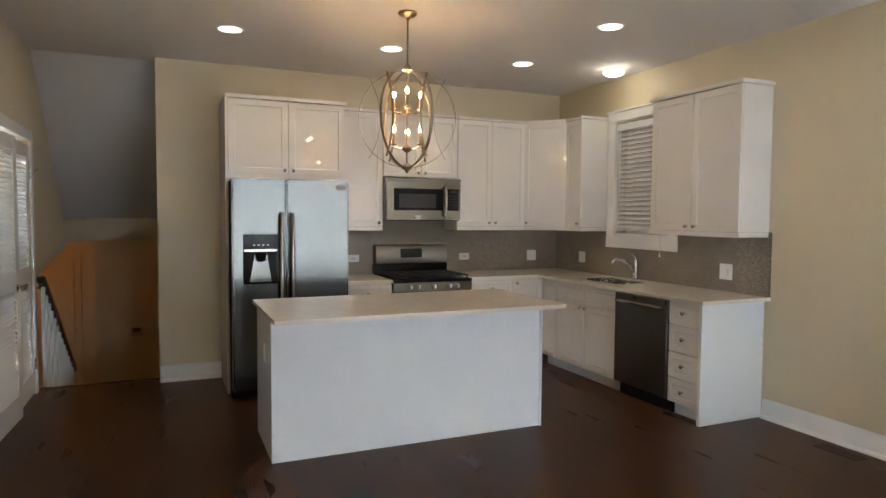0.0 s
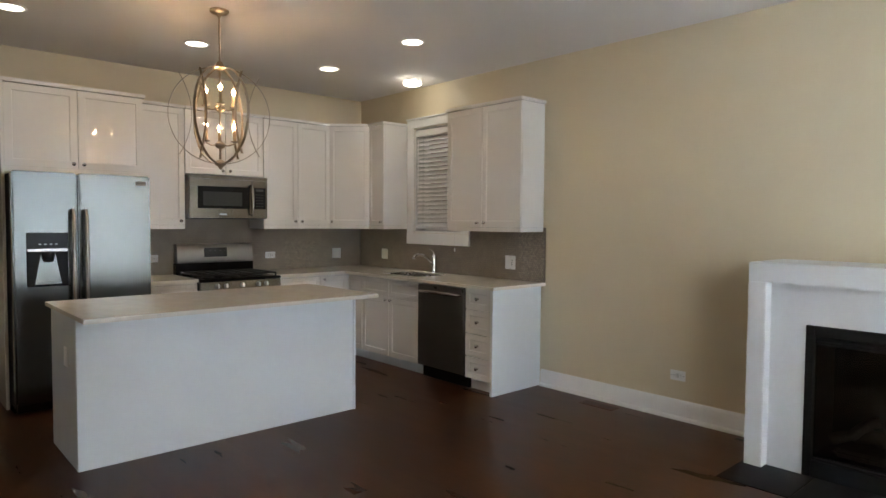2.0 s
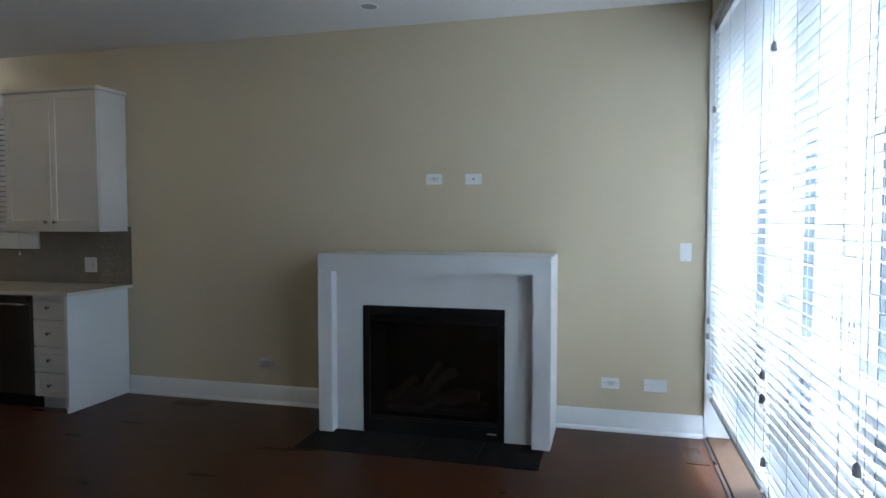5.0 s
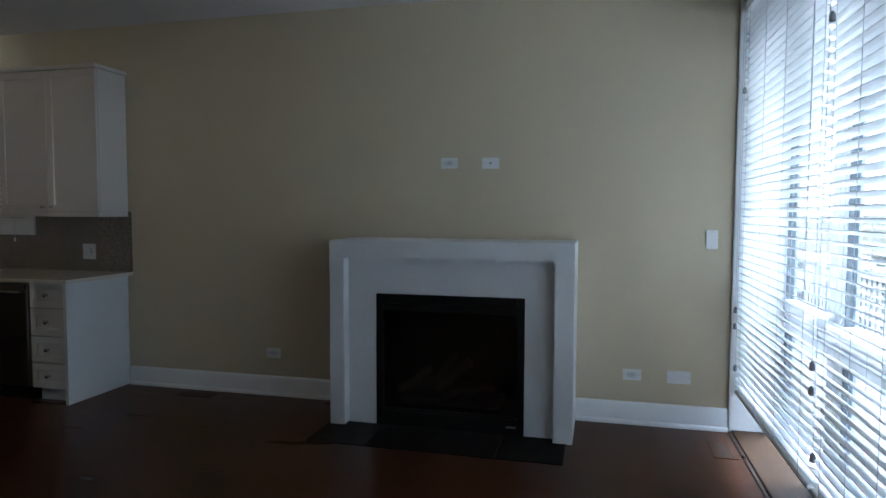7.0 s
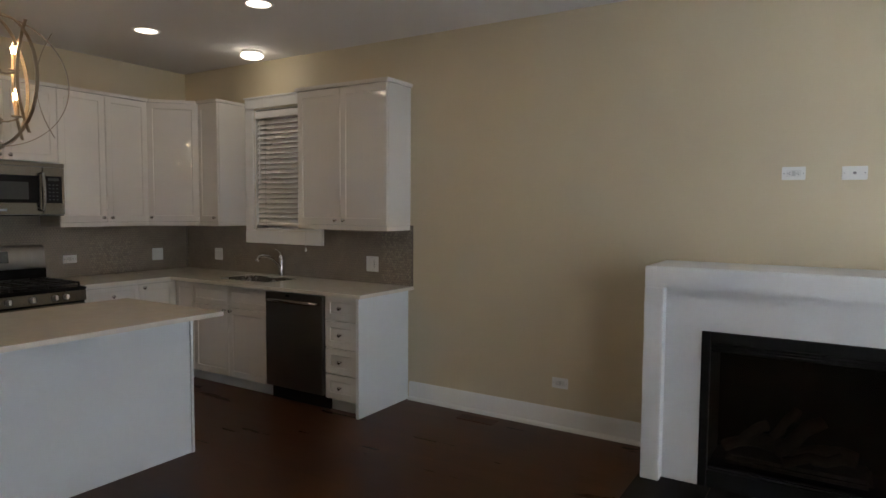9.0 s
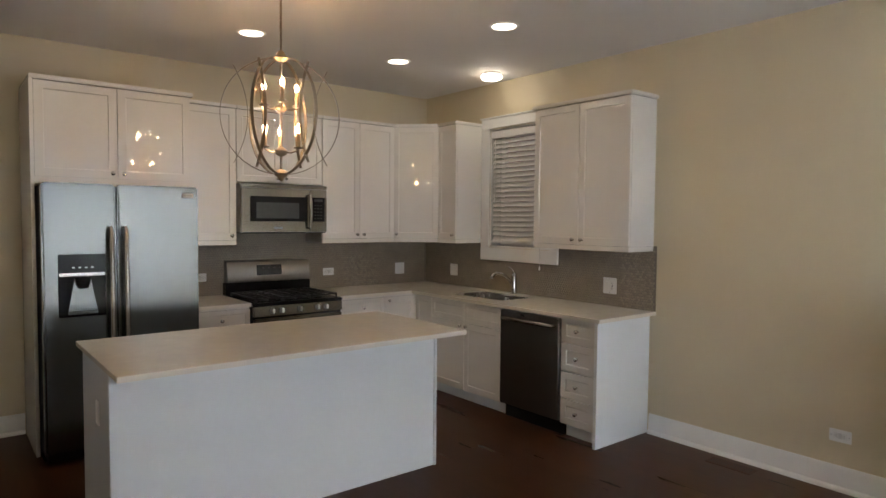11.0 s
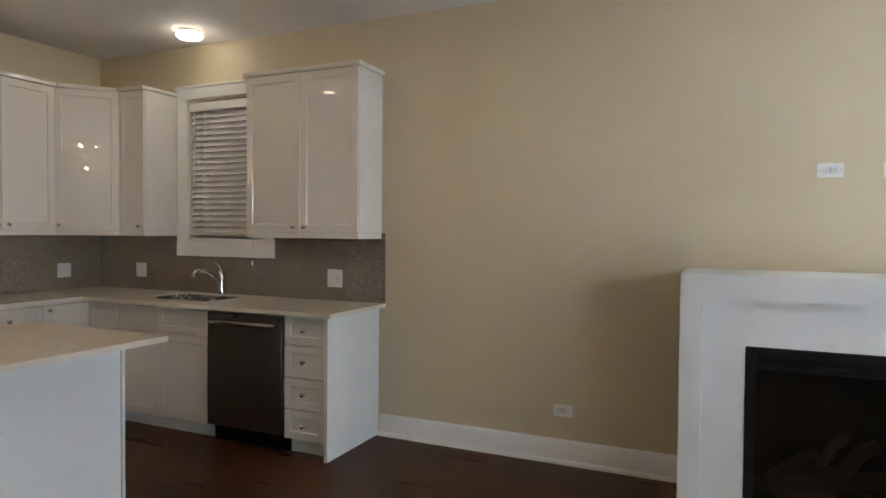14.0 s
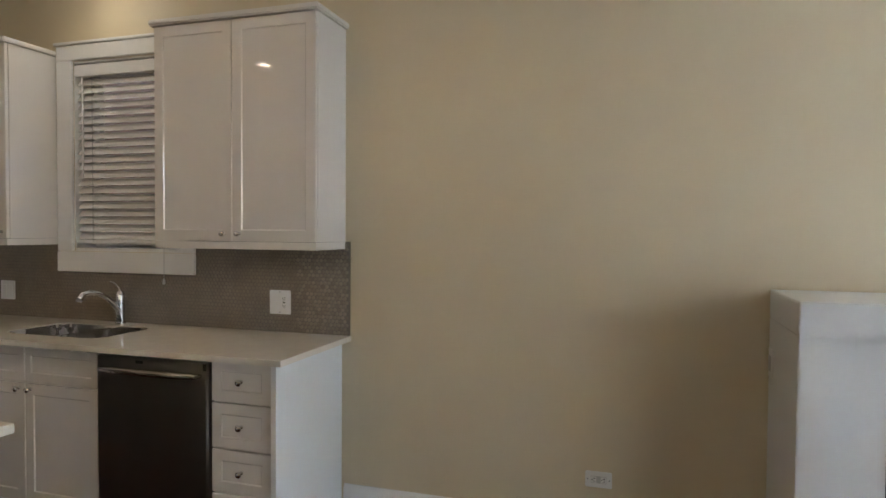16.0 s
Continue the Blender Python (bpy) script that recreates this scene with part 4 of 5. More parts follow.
# ---- fireplace ----
o = thing("fireplace_surround", (-0.25, -5.23, 0), "smooth white box mantel with a recessed face", "fireplace")
FY0, FY1 = -6.012, -4.463
part("left_leg", box(-0.505, -0.001, -4.563, FY1, 0, 1.087, 0.004), MANTELPAINT, o)
part("right_leg", box(-0.505, -0.001, FY0, -5.896, 0, 1.087, 0.004), MANTELPAINT, o)
part("lintel", box(-0.505, -0.001, FY0, FY1, 1.0872, 1.200, 0.004), MANTELPAINT, o)
part("face_panel", box(-0.425, -0.36, -4.754, -4.5635, 0, 1.0868), MANTELPAINT, o)
part("face_panel", box(-0.425, -0.36, -5.8955, -5.715, 0, 1.0868), MANTELPAINT, o)
part("face_panel", box(-0.425, -0.36, -5.715, -4.754, 0.858, 1.0868), MANTELPAINT, o)
f = thing("gas_fireplace", (-0.2, -5.22, 0), "black framed gas fireplace insert with ceramic logs", "fireplace")
part("frame_side", box(-0.432, -0.37, -4.800, -4.755, 0.0, 0.857, 0.003), BLACKMATT, f)
part("frame_side", box(-0.432, -0.37, -5.714, -5.669, 0.0, 0.857, 0.003), BLACKMATT, f)
part("frame_top", box(-0.432, -0.37, -5.668, -4.801, 0.80, 0.857, 0.003), BLACKMATT, f)
for k in range(3):
    part("louvre", moved(box(-0.012, 0.012, -0.433, 0.433, -0.003, 0.003), pose(-0.405, -5.2345, 0.755 + 0.016 * k, 0, 40, 0)), BLACKMATT, f)
part("frame_bottom", box(-0.432, -0.37, -5.668, -4.801, 0.0, 0.10, 0.003), BLACKMATT, f)
part("bottom_louvre", box(-0.44, -0.425, -5.655, -4.81, 0.105, 0.118, 0.002), BLACKMATT, f)
gp = part("glass", box(-0.400, -0.396, -5.668, -4.801, 0.119, 0.745), glass("fire_glass", (0.55, 0.55, 0.55), 0.02), f)
bm = box(-0.06, -0.04, -5.667, -4.80, 0.10, 0.80)
box(-0.37, -0.06, -5.69, -5.668, 0.10, 0.80, bm=bm)
box(-0.37, -0.06, -4.80, -4.782, 0.10, 0.80, bm=bm)
box(-0.37, -0.06, -5.668, -4.80, 0.80, 0.82, bm=bm)
box(-0.395, -0.06, -5.668, -4.80, 0.08, 0.12, bm=bm)
part("firebox", bm, BLACKMATT, f)
part("ember_bed", moved(box(-0.13, 0.13, -0.34, 0.34, 0, 0.05, 0.02), pose(-0.22, -5.22, 0.12)), EMBER, f)
for k, (a, b, r) in enumerate((((-0.15, -5.50, 0.20), (-0.15, -4.94, 0.21), 0.045), ((-0.31, -4.86, 0.19), (-0.22, -5.08, 0.34), 0.030), ((-0.30, -5.12, 0.21), (-0.17, -5.34, 0.40), 0.034), ((-0.17, -5.10, 0.26), (-0.14, -5.22, 0.43), 0.026), ((-0.32, -5.16, 0.19), (-0.29, -5.42, 0.24), 0.030))):
    va, vb = Vector(a), Vector(b)
    pts = [va.lerp(vb, i / 7) + Vector((random.uniform(-0.008, 0.008), random.uniform(-0.008, 0.008), 0.012 * math.sin(i * 1.3 + k))) for i in range(8)]
    part("log", tube(pts, [r * random.uniform(0.82, 1.1) for _ in pts], 12), LOG, f)
part("badge", box(-0.4335, -0.4315, -5.665, -5.605, 0.045, 0.057), GREYMARK, f, "small grey maker's plate")

sw = thing("wall_switch", (-0.065, FY1, 0.905), "white switch plate on the mantel's side", "switch")
part("cover_plate", box(-0.101, -0.029, FY1, FY1 + 0.006, 0.846, 0.964, 0.002), PLASTIC, sw)
part("rocker", box(-0.081, -0.049, FY1 + 0.0055, FY1 + 0.011, 0.873, 0.937, 0.002), GREYINSERT, sw)

hearth = thing("hearth", (-0.62, -5.22, 0), "flush charcoal slate hearth tiles", "hearth", kind="structure")
for k in range(4):
    y0 = -5.975 + k * 0.3835
    part("tile", box(-0.825, -0.433, y0 + 0.001, y0 + 0.3805, -0.003, 0.004, 0.001), SLATE, hearth)

# floor registers


def register(x0, x1, y0, y1, along):
    o = thing("floor_register", ((x0 + x1) / 2, (y0 + y1) / 2, 0), "brown slotted wooden floor register", "floor vent")
    part("frame", box(x0, x1, y0, y1, -0.002, 0.004, 0.001), REGISTER, o)
    n = 14
    for k in range(n):
        if k == n // 2:
            continue
        t = (k + 0.5) / n
        if along == "y":
            yy = y0 + 0.015 + t * (y1 - y0 - 0.03)
            part("slot", box(x0 + 0.02, x1 - 0.02, yy - 0.0035, yy + 0.0035, 0.0035, 0.0048), SLOT, o, smooth=False)
        else:
            xx = x0 + 0.015 + t * (x1 - x0 - 0.03)
            part("slot", box(xx - 0.0035, xx + 0.0035, y0 + 0.02, y1 - 0.02, 0.0035, 0.0048), SLOT, o, smooth=False)


register(-0.20, -0.09, -3.36, -3.07, "y")
register(-0.50, -0.22, -6.93, -6.80, "x")

# ---- ceiling fixtures ----


def can(x, y, lit, label, size=1.0):
    o = thing("recessed_light", (x, y, CEIL), label, "ceiling light", "recessed lights")
    ringp = [(r * size, h) for r, h in ((0.098, 0), (0.096, -0.004), (0.085, -0.007), (0.078, -0.004), (0.076, 0.0))]
    bmx = bmesh.new()
    loops = [[bmx.verts.new((x + r * math.cos(k * math.pi / 16), y + r * math.sin(k * math.pi / 16), CEIL - 0.0005 + h)) for k in range(32)] for r, h in ringp]
    for a, b in zip(loops, loops[1:]):
        for k in range(32):
            bmx.faces.new((a[k], a[(k + 1) % 32], b[(k + 1) % 32], b[k]))
    part("trim_ring", bmx, TRIM, o)
    part("lens", lathe([(0.077 * size, -0.0035), (0.077 * size, -0.0015)], (x, y, CEIL), "z", 32), LAMPGLOW if lit else LAMPOFF, o)


for cx, cy in CANS:
    can(cx, cy, True, "lit round recessed downlight")
can(-0.45, -4.82, False, "small unlit round recessed downlight", 0.68)
o = thing("flush_ceiling_light", (-0.31, -1.11, CEIL), "lit round flush ceiling light by the window", "ceiling light")
part("base", lathe([(0.082, 0), (0.082, -0.022), (0.078, -0.024)], (-0.31, -1.11, CEIL - 0.0005), "z", 32), TRIM, o)
part("diffuser", lathe([(0.086, -0.024), (0.092, -0.032), (0.090, -0.046), (0.075, -0.058), (0.04, -0.064), (0.005, -0.066)], (-0.31, -1.11, CEIL), "z", 32), LAMPGLOW, o)

CLEARBULB = glass("clear_bulb_glass")
# chandelier: three rings, six inward-bowed bands, two tiers of candles
HX, HY, HZ, HR = -2.56, -1.82, 2.122, 0.322
TURN0 = -21.0
ch = thing("chandelier", (HX, HY, CEIL), "antique bronze orb chandelier with six lit candle bulbs", "chandelier")
part("canopy", lathe([(0.0625, 0), (0.0625, -0.012), (0.05, -0.024), (0.015, -0.034), (0.008, -0.05)], (HX, HY, CEIL - 0.0005), "z", 28), NICKEL, ch)
part("rod", lathe([(0.0062, 0), (0.0062, HZ + HR - CEIL + 0.05)], (HX, HY, CEIL - 0.04), "z", 12), NICKEL, ch)
part("top_hub", lathe([(0.008, 0.045), (0.02, 0.035), (0.028, 0.015), (0.042, 0.006), (0.042, 0.0), (0.015, -0.02)], (HX, HY, HZ + HR - 0.004), "z", 24), NICKEL, ch)


def band(pts, ang, width, thick, closed):
    """A flat band in the upright plane turned by ang; pts are (outward, height)."""
    d = Vector((math.cos(radians(ang)), math.sin(radians(ang)), 0))
    nrm = Vector((-d.y, d.x, 0))
    bmx = bmesh.new()
    n = len(pts)
    loops = []
    for i, (r, h) in enumerate(pts):
        a, b = pts[(i - 1) % n if closed else max(i - 1, 0)], pts[(i + 1) % n if closed else min(i + 1, n - 1)]
        t = Vector((b[0] - a[0], b[1] - a[1])).normalized()
        q = Vector((t.y, -t.x))
        c = Vector((HX, HY, HZ)) + d * r + Vector((0, 0, h))
        out = d * q.x + Vector((0, 0, q.y))
        loops.append([bmx.verts.new(c + out * s * thick / 2 + nrm * w_ * width / 2) for s, w_ in ((1, 1), (1, -1), (-1, -1), (-1, 1))])
    rng = range(n) if closed else range(n - 1)
    for i in rng:
        a, b = loops[i], loops[(i + 1) % n]
        for k in range(4):
            bmx.faces.new((a[k], a[(k + 1) % 4], b[(k + 1) % 4], b[k]))
    if not closed:
        bmx.faces.new(loops[0])
        bmx.faces.new(loops[-1][::-1])
    bmesh.ops.recalc_face_normals(bmx, faces=bmx.faces[:])
    return bmx


for k in range(3):
    ang = TURN0 + 60 * k
    part("ring", band([(HR * math.cos(i * math.pi / 32), HR * math.sin(i * math.pi / 32)) for i in range(64)], ang, 0.017, 0.004, True), NICKEL, ch)
    for s in (0, 180):
        arc = []
        for i in range(25):
            t = -1 + 2 * i / 24
            arc.append((0.178 + 0.075 * t * t, 0.265 * t))
        part("bowed_band", band(arc, ang + s, 0.015, 0.004, False), NICKEL, ch)
part("stem", lathe([(0.0075, HR), (0.0075, -HR)], (HX, HY, HZ), "z", 12), NICKEL, ch)
part("finial", lathe([(0.012, 0.03), (0.034, 0.018), (0.040, 0.006), (0.036, -0.006), (0.022, -0.014), (0.014, -0.022), (0.010, -0.034), (0.003, -0.038)], (HX, HY, HZ - HR), "z", 24), NICKEL, ch)
for tier, (hz, off) in enumerate(((2.168, 0), (1.925, 60))):
    part("hub", lathe([(0.010, 0.03), (0.034, 0.010), (0.036, 0.0), (0.030, -0.012), (0.012, -0.024)], (HX, HY, hz), "z", 24), NICKEL, ch)
    for k in range(3):
        a = radians(TURN0 + off + 30 + 120 * k)
        dx, dy = math.cos(a), math.sin(a)
        rr = 0.103
        ex, ey = HX + dx * rr, HY + dy * rr
        arm = part("arm", tube([(HX + dx * 0.02, HY + dy * 0.02, hz), (HX + dx * 0.06, HY + dy * 0.06, hz - 0.004), (ex, ey, hz + 0.008), (ex, ey, hz + 0.02)], 0.005, 8), NICKEL, ch)
        part("drip_pan", lathe([(0.008, 0), (0.024, 0.004), (0.027, 0.010), (0.012, 0.011)], (ex, ey, hz + 0.015), "z", 18), NICKEL, arm)
        part("candle_sleeve", lathe([(0.0105, 0), (0.0105, 0.075)], (ex, ey, hz + 0.026), "z", 14), CANDLE, arm, "tan candle sleeve")
        lamp("candle_light", "POINT", (ex, ey, hz + 0.128), 0.064, (1.0, 0.62, 0.32), 0.012)
        bb = part("bulb", lathe([(0.006, 0), (0.009, 0.008), (0.0125, 0.022), (0.0105, 0.034), (0.004, 0.048), (0.0012, 0.056)], (ex, ey, hz + 0.102), "z", 16), CLEARBULB, arm, "clear flame-tip bulb")
        bb.visible_shadow = False
        part("filament", lathe([(0.0018, 0), (0.0052, 0.008), (0.0052, 0.017), (0.0018, 0.026)], (ex, ey, hz + 0.112), "z", 12), BULB, bb, "glowing filament")

# ---- front window ----
# WX0 is unseen, set short to hold daylight off the west wall
WX0, WX1 = -3.60, -0.022
GY = -7.30
o = thing("window_2", (-2.4, GY, 0), "wide floor-length front window with pale metal frames", "window", kind="structure")
part("side_jamb", box(WX1 + 0.001, 0.0, -7.32, SOUTH + 0.012, 0.0, 2.69, 0.003), TRIM, o)
part("side_jamb", box(WX0, WX0 + 0.03, -7.32, SOUTH + 0.012, 0.0, 2.69, 0.003), TRIM, o)
part("head_jamb", box(WX0, 0.0, -7.32, SOUTH + 0.006, 2.66, 2.699, 0.003), TRIM, o)
part("ledge", box(WX0 + 0.03, WX1, -7.26, SOUTH - 0.006, -0.05, 0.016, 0.004), SILLWOOD, o, "brown wooden window ledge")
part("ledge_nosing", box(WX0 + 0.03, WX1, SOUTH - 0.006, SOUTH + 0.016, -0.02, 0.008, 0.003), RAILWOOD, o)
bays = [-0.022, -0.91, -1.80, -2.69, WX0 + 0.03]
for a, b in zip(bays, bays[1:]):
    wa, wb = (0.03 if a == bays[0] else 0.10), (0.03 if b == bays[-1] else 0.10)
    for z0, z1 in ((0.02, 0.74), (0.80, 2.66)):
        part("frame_stile", box(a - wa, a, GY - 0.02, GY + 0.05, z0, z1, 0.004), ALU, o)
        part("frame_stile", box(b, b + wb, GY - 0.02, GY + 0.05, z0, z1, 0.004), ALU, o)
        part("frame_rail", box(b + wb, a - wa, GY - 0.02, GY + 0.05, z0, z0 + 0.06, 0.004), ALU, o)
        part("frame_rail", box(b + wb, a - wa, GY - 0.02, GY + 0.05, z1 - 0.06, z1, 0.004), ALU, o)
        # narrow dark strips along the inner edges of the stiles
        for u in (a - wa - 0.010, b + wb):
            part("gasket", box(u, u + 0.010, GY + 0.0, GY + 0.045, z0 + 0.06, z1 - 0.06), DARKGREY, o, smooth=False)
        pn = part("pane", box(b + wb, a - wa, GY + 0.012, GY + 0.018, z0 + 0.06, z1 - 0.06), PANE, o)
        pn.visible_shadow = False
    part("transom", box(b, a, GY - 0.03, GY + 0.045, 0.741, 0.799, 0.012), ALU, o)
part("guard_rail", tube([(WX0 + 0.03, GY + 0.095, 0.835), (-0.70, GY + 0.095, 0.835)], 0.040, 18), ALU, o, "round pale metal guard rail")
for gx in (-0.91, -1.80, -2.69):
    part("rail_bracket", tube([(gx, GY + 0.045, 0.78), (gx, GY + 0.085, 0.81)], 0.012, 8), ALU, o)
BLINDS = [(-1.465, -0.030), (-2.50, -1.495), (-3.555, -2.53)]
for k, (a, b) in enumerate(BLINDS):
    bo, tn = blind("window_blind", "x", a, b, -7.012, 0.255 + 0.004 * k, 2.655, 0.044, 20.0, "front window blinds", "white wide-slat blind lowered over the front window, slats part open", ladders=4)
    part("pull_cord", tube([(b - 0.05, -6.972, 2.60), (b - 0.05, -6.968, 1.2), (b - 0.052, -6.968, 0.80)], 0.0016, 6), CORD, bo)
    part("pull_cord", tube([(b - 0.10, -6.972, 2.60), (b - 0.10, -6.968, 1.2), (b - 0.098, -6.968, 0.42)], 0.0016, 6), CORD, bo)
    for ux, zz in ((0.052, 0.77), (0.052, 0.67), (0.098, 0.42), (0.13, 2.09)):
        part("cord_tassel", lathe([(0.004, 0.036), (0.010, 0.026), (0.012, 0.0), (0.006, -0.004)], (b - ux, -6.968, zz), "z", 12), GREYMARK, bo)
    part("tilt_cord", tube([(a + 0.06, -6.972, 2.60), (a + 0.06, -6.970, 0.55)], 0.0014, 6), CORD, bo)

# ---- outside ----
setting("ground", box(-900, 900, -900, 900, -1.25, -1.22), EARTH, "bare soil and lawn round the house", "ground")
setting("pavement", box(-60, 60, -11.2, -9.0, -1.219, -1.10), CONCRETE, "pale concrete pavement with kerb", "pavement")
setting("road", box(-200, 200, -19.0, -11.21, -1.219, -1.20), ASPHALT, "grey asphalt street", "road")
setting("terrace", box(-5.5, 4.5, -8.7, -7.40, -1.219, -0.12), CONCRETE, "concrete landing in front of the window", "terrace")
rl = thing("balcony_railing", (-0.5, -8.6, -0.12), "white metal railing with thin balusters", "railing")
part("top_rail", tube([(-5.4, -8.6, 0.80), (4.4, -8.6, 0.80)], 0.032, 12), ALU, rl)
part("bottom_rail", box(-5.4, 4.4, -8.615, -8.585, -0.02, 0.015, 0.003), ALU, rl)
for k in range(82):
    u = -5.4 + 0.12 * k
    part("baluster", box(u - 0.009, u + 0.009, -8.609, -8.591, 0.015, 0.77), ALU, rl, smooth=False)


def shrub(x, y, r, seed):
    o = thing("shrub", (x, y, -1.22), "loose green garden shrub by the railing", "shrub", "garden shrubs")
    rnd = random.Random(seed)
    bmx = bmesh.new()
    for k in range(5):
        a = rnd.uniform(0, 6.28)
        tube([(x, y, -1.22), (x + 0.3 * r * math.cos(a), y + 0.3 * r * math.sin(a), -0.8), (x + 0.6 * r * math.cos(a), y + 0.6 * r * math.sin(a), -0.3)], [0.02, 0.014, 0.006], 6, bmx)
    part("stems", bmx, RAILWOOD, o)
    vs, fs = [], []
    for k in range(420):
        p = Vector((rnd.gauss(0, 0.42), rnd.gauss(0, 0.42), rnd.gauss(0, 0.32))) * r + Vector((x, y, -0.45))
        u = Vector((rnd.uniform(-1, 1), rnd.uniform(-1, 1), rnd.uniform(-0.6, 0.6))).normalized()
        w_ = u.orthogonal().normalized()
        i = len(vs)
        s = rnd.uniform(0.035, 0.07)
        vs += [p - u * s, p + w_ * s * 0.45, p + u * s, p - w_ * s * 0.45]
        fs.append((i, i + 1, i + 2, i + 3))
    me = bpy.data.meshes.new("leaves")
    me.from_pydata([v - Vector((x, y, -1.22)) for v in vs], [], fs)
    me.materials.append(LEAF)
    c = new("leaves", me)
    c.parent = o
    tagged(c, kind="stuff")


for k, (sx, sy, sr) in enumerate(((0.2, -8.95, 0.5), (1.4, -8.9, 0.55), (2.6, -8.95, 0.5), (4.2, -8.6, 0.6), (5.6, -8.4, 0.6))):
    shrub(sx, sy, sr, k)


def car(x, y, paint, label, turn=0):
    o = thing("parked_car", (0, 0, 0), label, "car", "parked cars")
    prof = [(-2.2, 0.35), (-2.22, 0.75), (-1.9, 0.92), (-1.45, 0.98), (-0.85, 1.42), (0.65, 1.45), (1.35, 1.02), (2.05, 0.88), (2.2, 0.62), (2.2, 0.35)]
    part("body", prism(prof, "y", -0.86, 0.86, 0.06), paint, o)
    part("side_glass", prism([(-1.25, 1.0), (-0.78, 1.36), (0.58, 1.38), (1.12, 1.03)], "y", -0.868, 0.868), DARKGLASS, o)
    part("windscreen", prism([(0.70, 1.44), (1.34, 1.045), (1.36, 1.06), (0.72, 1.455)], "y", -0.72, 0.72), DARKGLASS, o)
    part("rear_glass", prism([(-0.90, 1.42), (-1.42, 1.0), (-1.44, 1.02), (-0.92, 1.44)], "y", -0.72, 0.72), DARKGLASS, o)
    for wx in (-1.35, 1.38):
        for wy in (-0.80, 0.80):
            wh = part("wheel", lathe([(0.24, -0.1), (0.32, -0.1), (0.335, -0.05), (0.335, 0.05), (0.32, 0.1), (0.24, 0.1)], (wx, wy, 0.335), "y", 22), TYRE, o)
            part("rim", lathe([(0.22, -0.104), (0.20, -0.108), (0.05, -0.11), (0.05, 0.11), (0.20, 0.108), (0.22, 0.104)], (wx, wy, 0.335), "y", 18), CHROME, wh)
    for sy in (-0.6, 0.6):
        part("headlight", box(2.12, 2.205, sy - 0.18, sy + 0.18, 0.62, 0.76, 0.02), PLASTIC, o)
        part("tail_light", box(-2.225, -2.15, sy - 0.2, sy + 0.2, 0.72, 0.86, 0.02), material("red_lamp_lens", (0.45, 0.03, 0.03), 0.2, vary=0.05, bump=0.0), o)
    o.matrix_basis = pose(x, y, -1.20, 0, 0, turn)


car(4.6, -12.4, WHITECAR, "white saloon car parked at the kerb")
car(10.2, -12.4, DARKCAR, "blue-grey saloon car parked at the kerb")
car(15.8, -12.4, WHITECAR, "white saloon car parked at the kerb")
car(-1.2, -12.4, DARKCAR, "blue-grey saloon car parked at the kerb")


def house(x0, x1, y0, mat, storeys, label):
    o = thing("row_house", ((x0 + x1) / 2, y0, -1.2), label, "house", "houses across the street")
    h = -1.2 + storeys * 3.1 + 0.8
    part("wall", box(x0, x1, y0 - 9, y0, -1.2, h), mat, o)
    part("roof", box(x0 - 0.15, x1 + 0.15, y0 - 9.1, y0 + 0.25, h + 0.001, h + 0.35, 0.03), GREYFACADE, o)
    n = max(2, int((x1 - x0) / 2.2))
    for s in range(storeys):
        for k in range(n):
            u = x0 + (k + 0.5) * (x1 - x0) / n
            z = -1.2 + 1.3 + s * 3.1
            if s == 0 and k == 0:
                dd_ = part("door", box(u - 0.5, u + 0.5, y0, y0 + 0.06, -1.1, 1.1, 0.01), DARKGREY, o)
                part("step", box(u - 0.8, u + 0.8, y0, y0 + 0.9, -1.2, -1.08, 0.02), CONCRETE, o)
                continue
            w_ = part("window", box(u - 0.6, u + 0.6, y0, y0 + 0.05, z, z + 1.6, 0.01), TRIM, o)
            part("pane", box(u - 0.52, u + 0.52, y0 + 0.051, y0 + 0.06, z + 0.08, z + 1.52), DARKGLASS, w_)
            part("sill", box(u - 0.7, u + 0.7, y0, y0 + 0.12, z - 0.1, z - 0.001, 0.01), CONCRETE, w_)


house(-8, 3.9, -24.0, GREYFACADE, 3, "grey three-storey row house")
house(4, 13.9, -24.0, TANBRICK, 3, "tan brick three-storey row house")
house(14, 25.9, -24.0, GREYFACADE, 2, "grey two-storey row house")
house(26, 40, -24.0, TANBRICK, 3, "tan brick three-storey row house")

# unseen block, added close and tall to darken the sink blind's slat gaps
nh = thing("unseen_daylight_block", (4.6, 0, -1.2), "unseen dark brick block keeping daylight off the sink window", "house")
part("wall", box(0.55, 9.0, -6.4, 6.0, -1.2, 9.0), DARKBRICK, nh)
part("roof", box(0.5, 9.1, -6.5, 6.1, 9.001, 9.3, 0.03), GREYFACADE, nh)

# ---- backsplash tiles ----


def penny_mesh(r):
    bmx = bmesh.new()
    n = 8
    rings = [(r, 0.0), (r, 0.0022), (r * 0.86, 0.0032)]
    lp = [[bmx.verts.new((q * math.cos(2 * math.pi * (k + 0.5) / n), -h, q * math.sin(2 * math.pi * (k + 0.5) / n))) for k in range(n)] for q, h in rings]
    for a, b in zip(lp, lp[1:]):
        for k in range(n):
            bmx.faces.new((a[k], a[(k + 1) % n], b[(k + 1) % n], b[k]))
    bmx.faces.new(lp[-1])
    bmesh.ops.recalc_face_normals(bmx, faces=bmx.faces[:])
    me = bpy.data.meshes.new("tile")
    bmx.to_mesh(me)
    bmx.free()
    me.materials.append(TILE)
    return me


PENNY = penny_mesh(0.0104)
PITCH = 0.0222


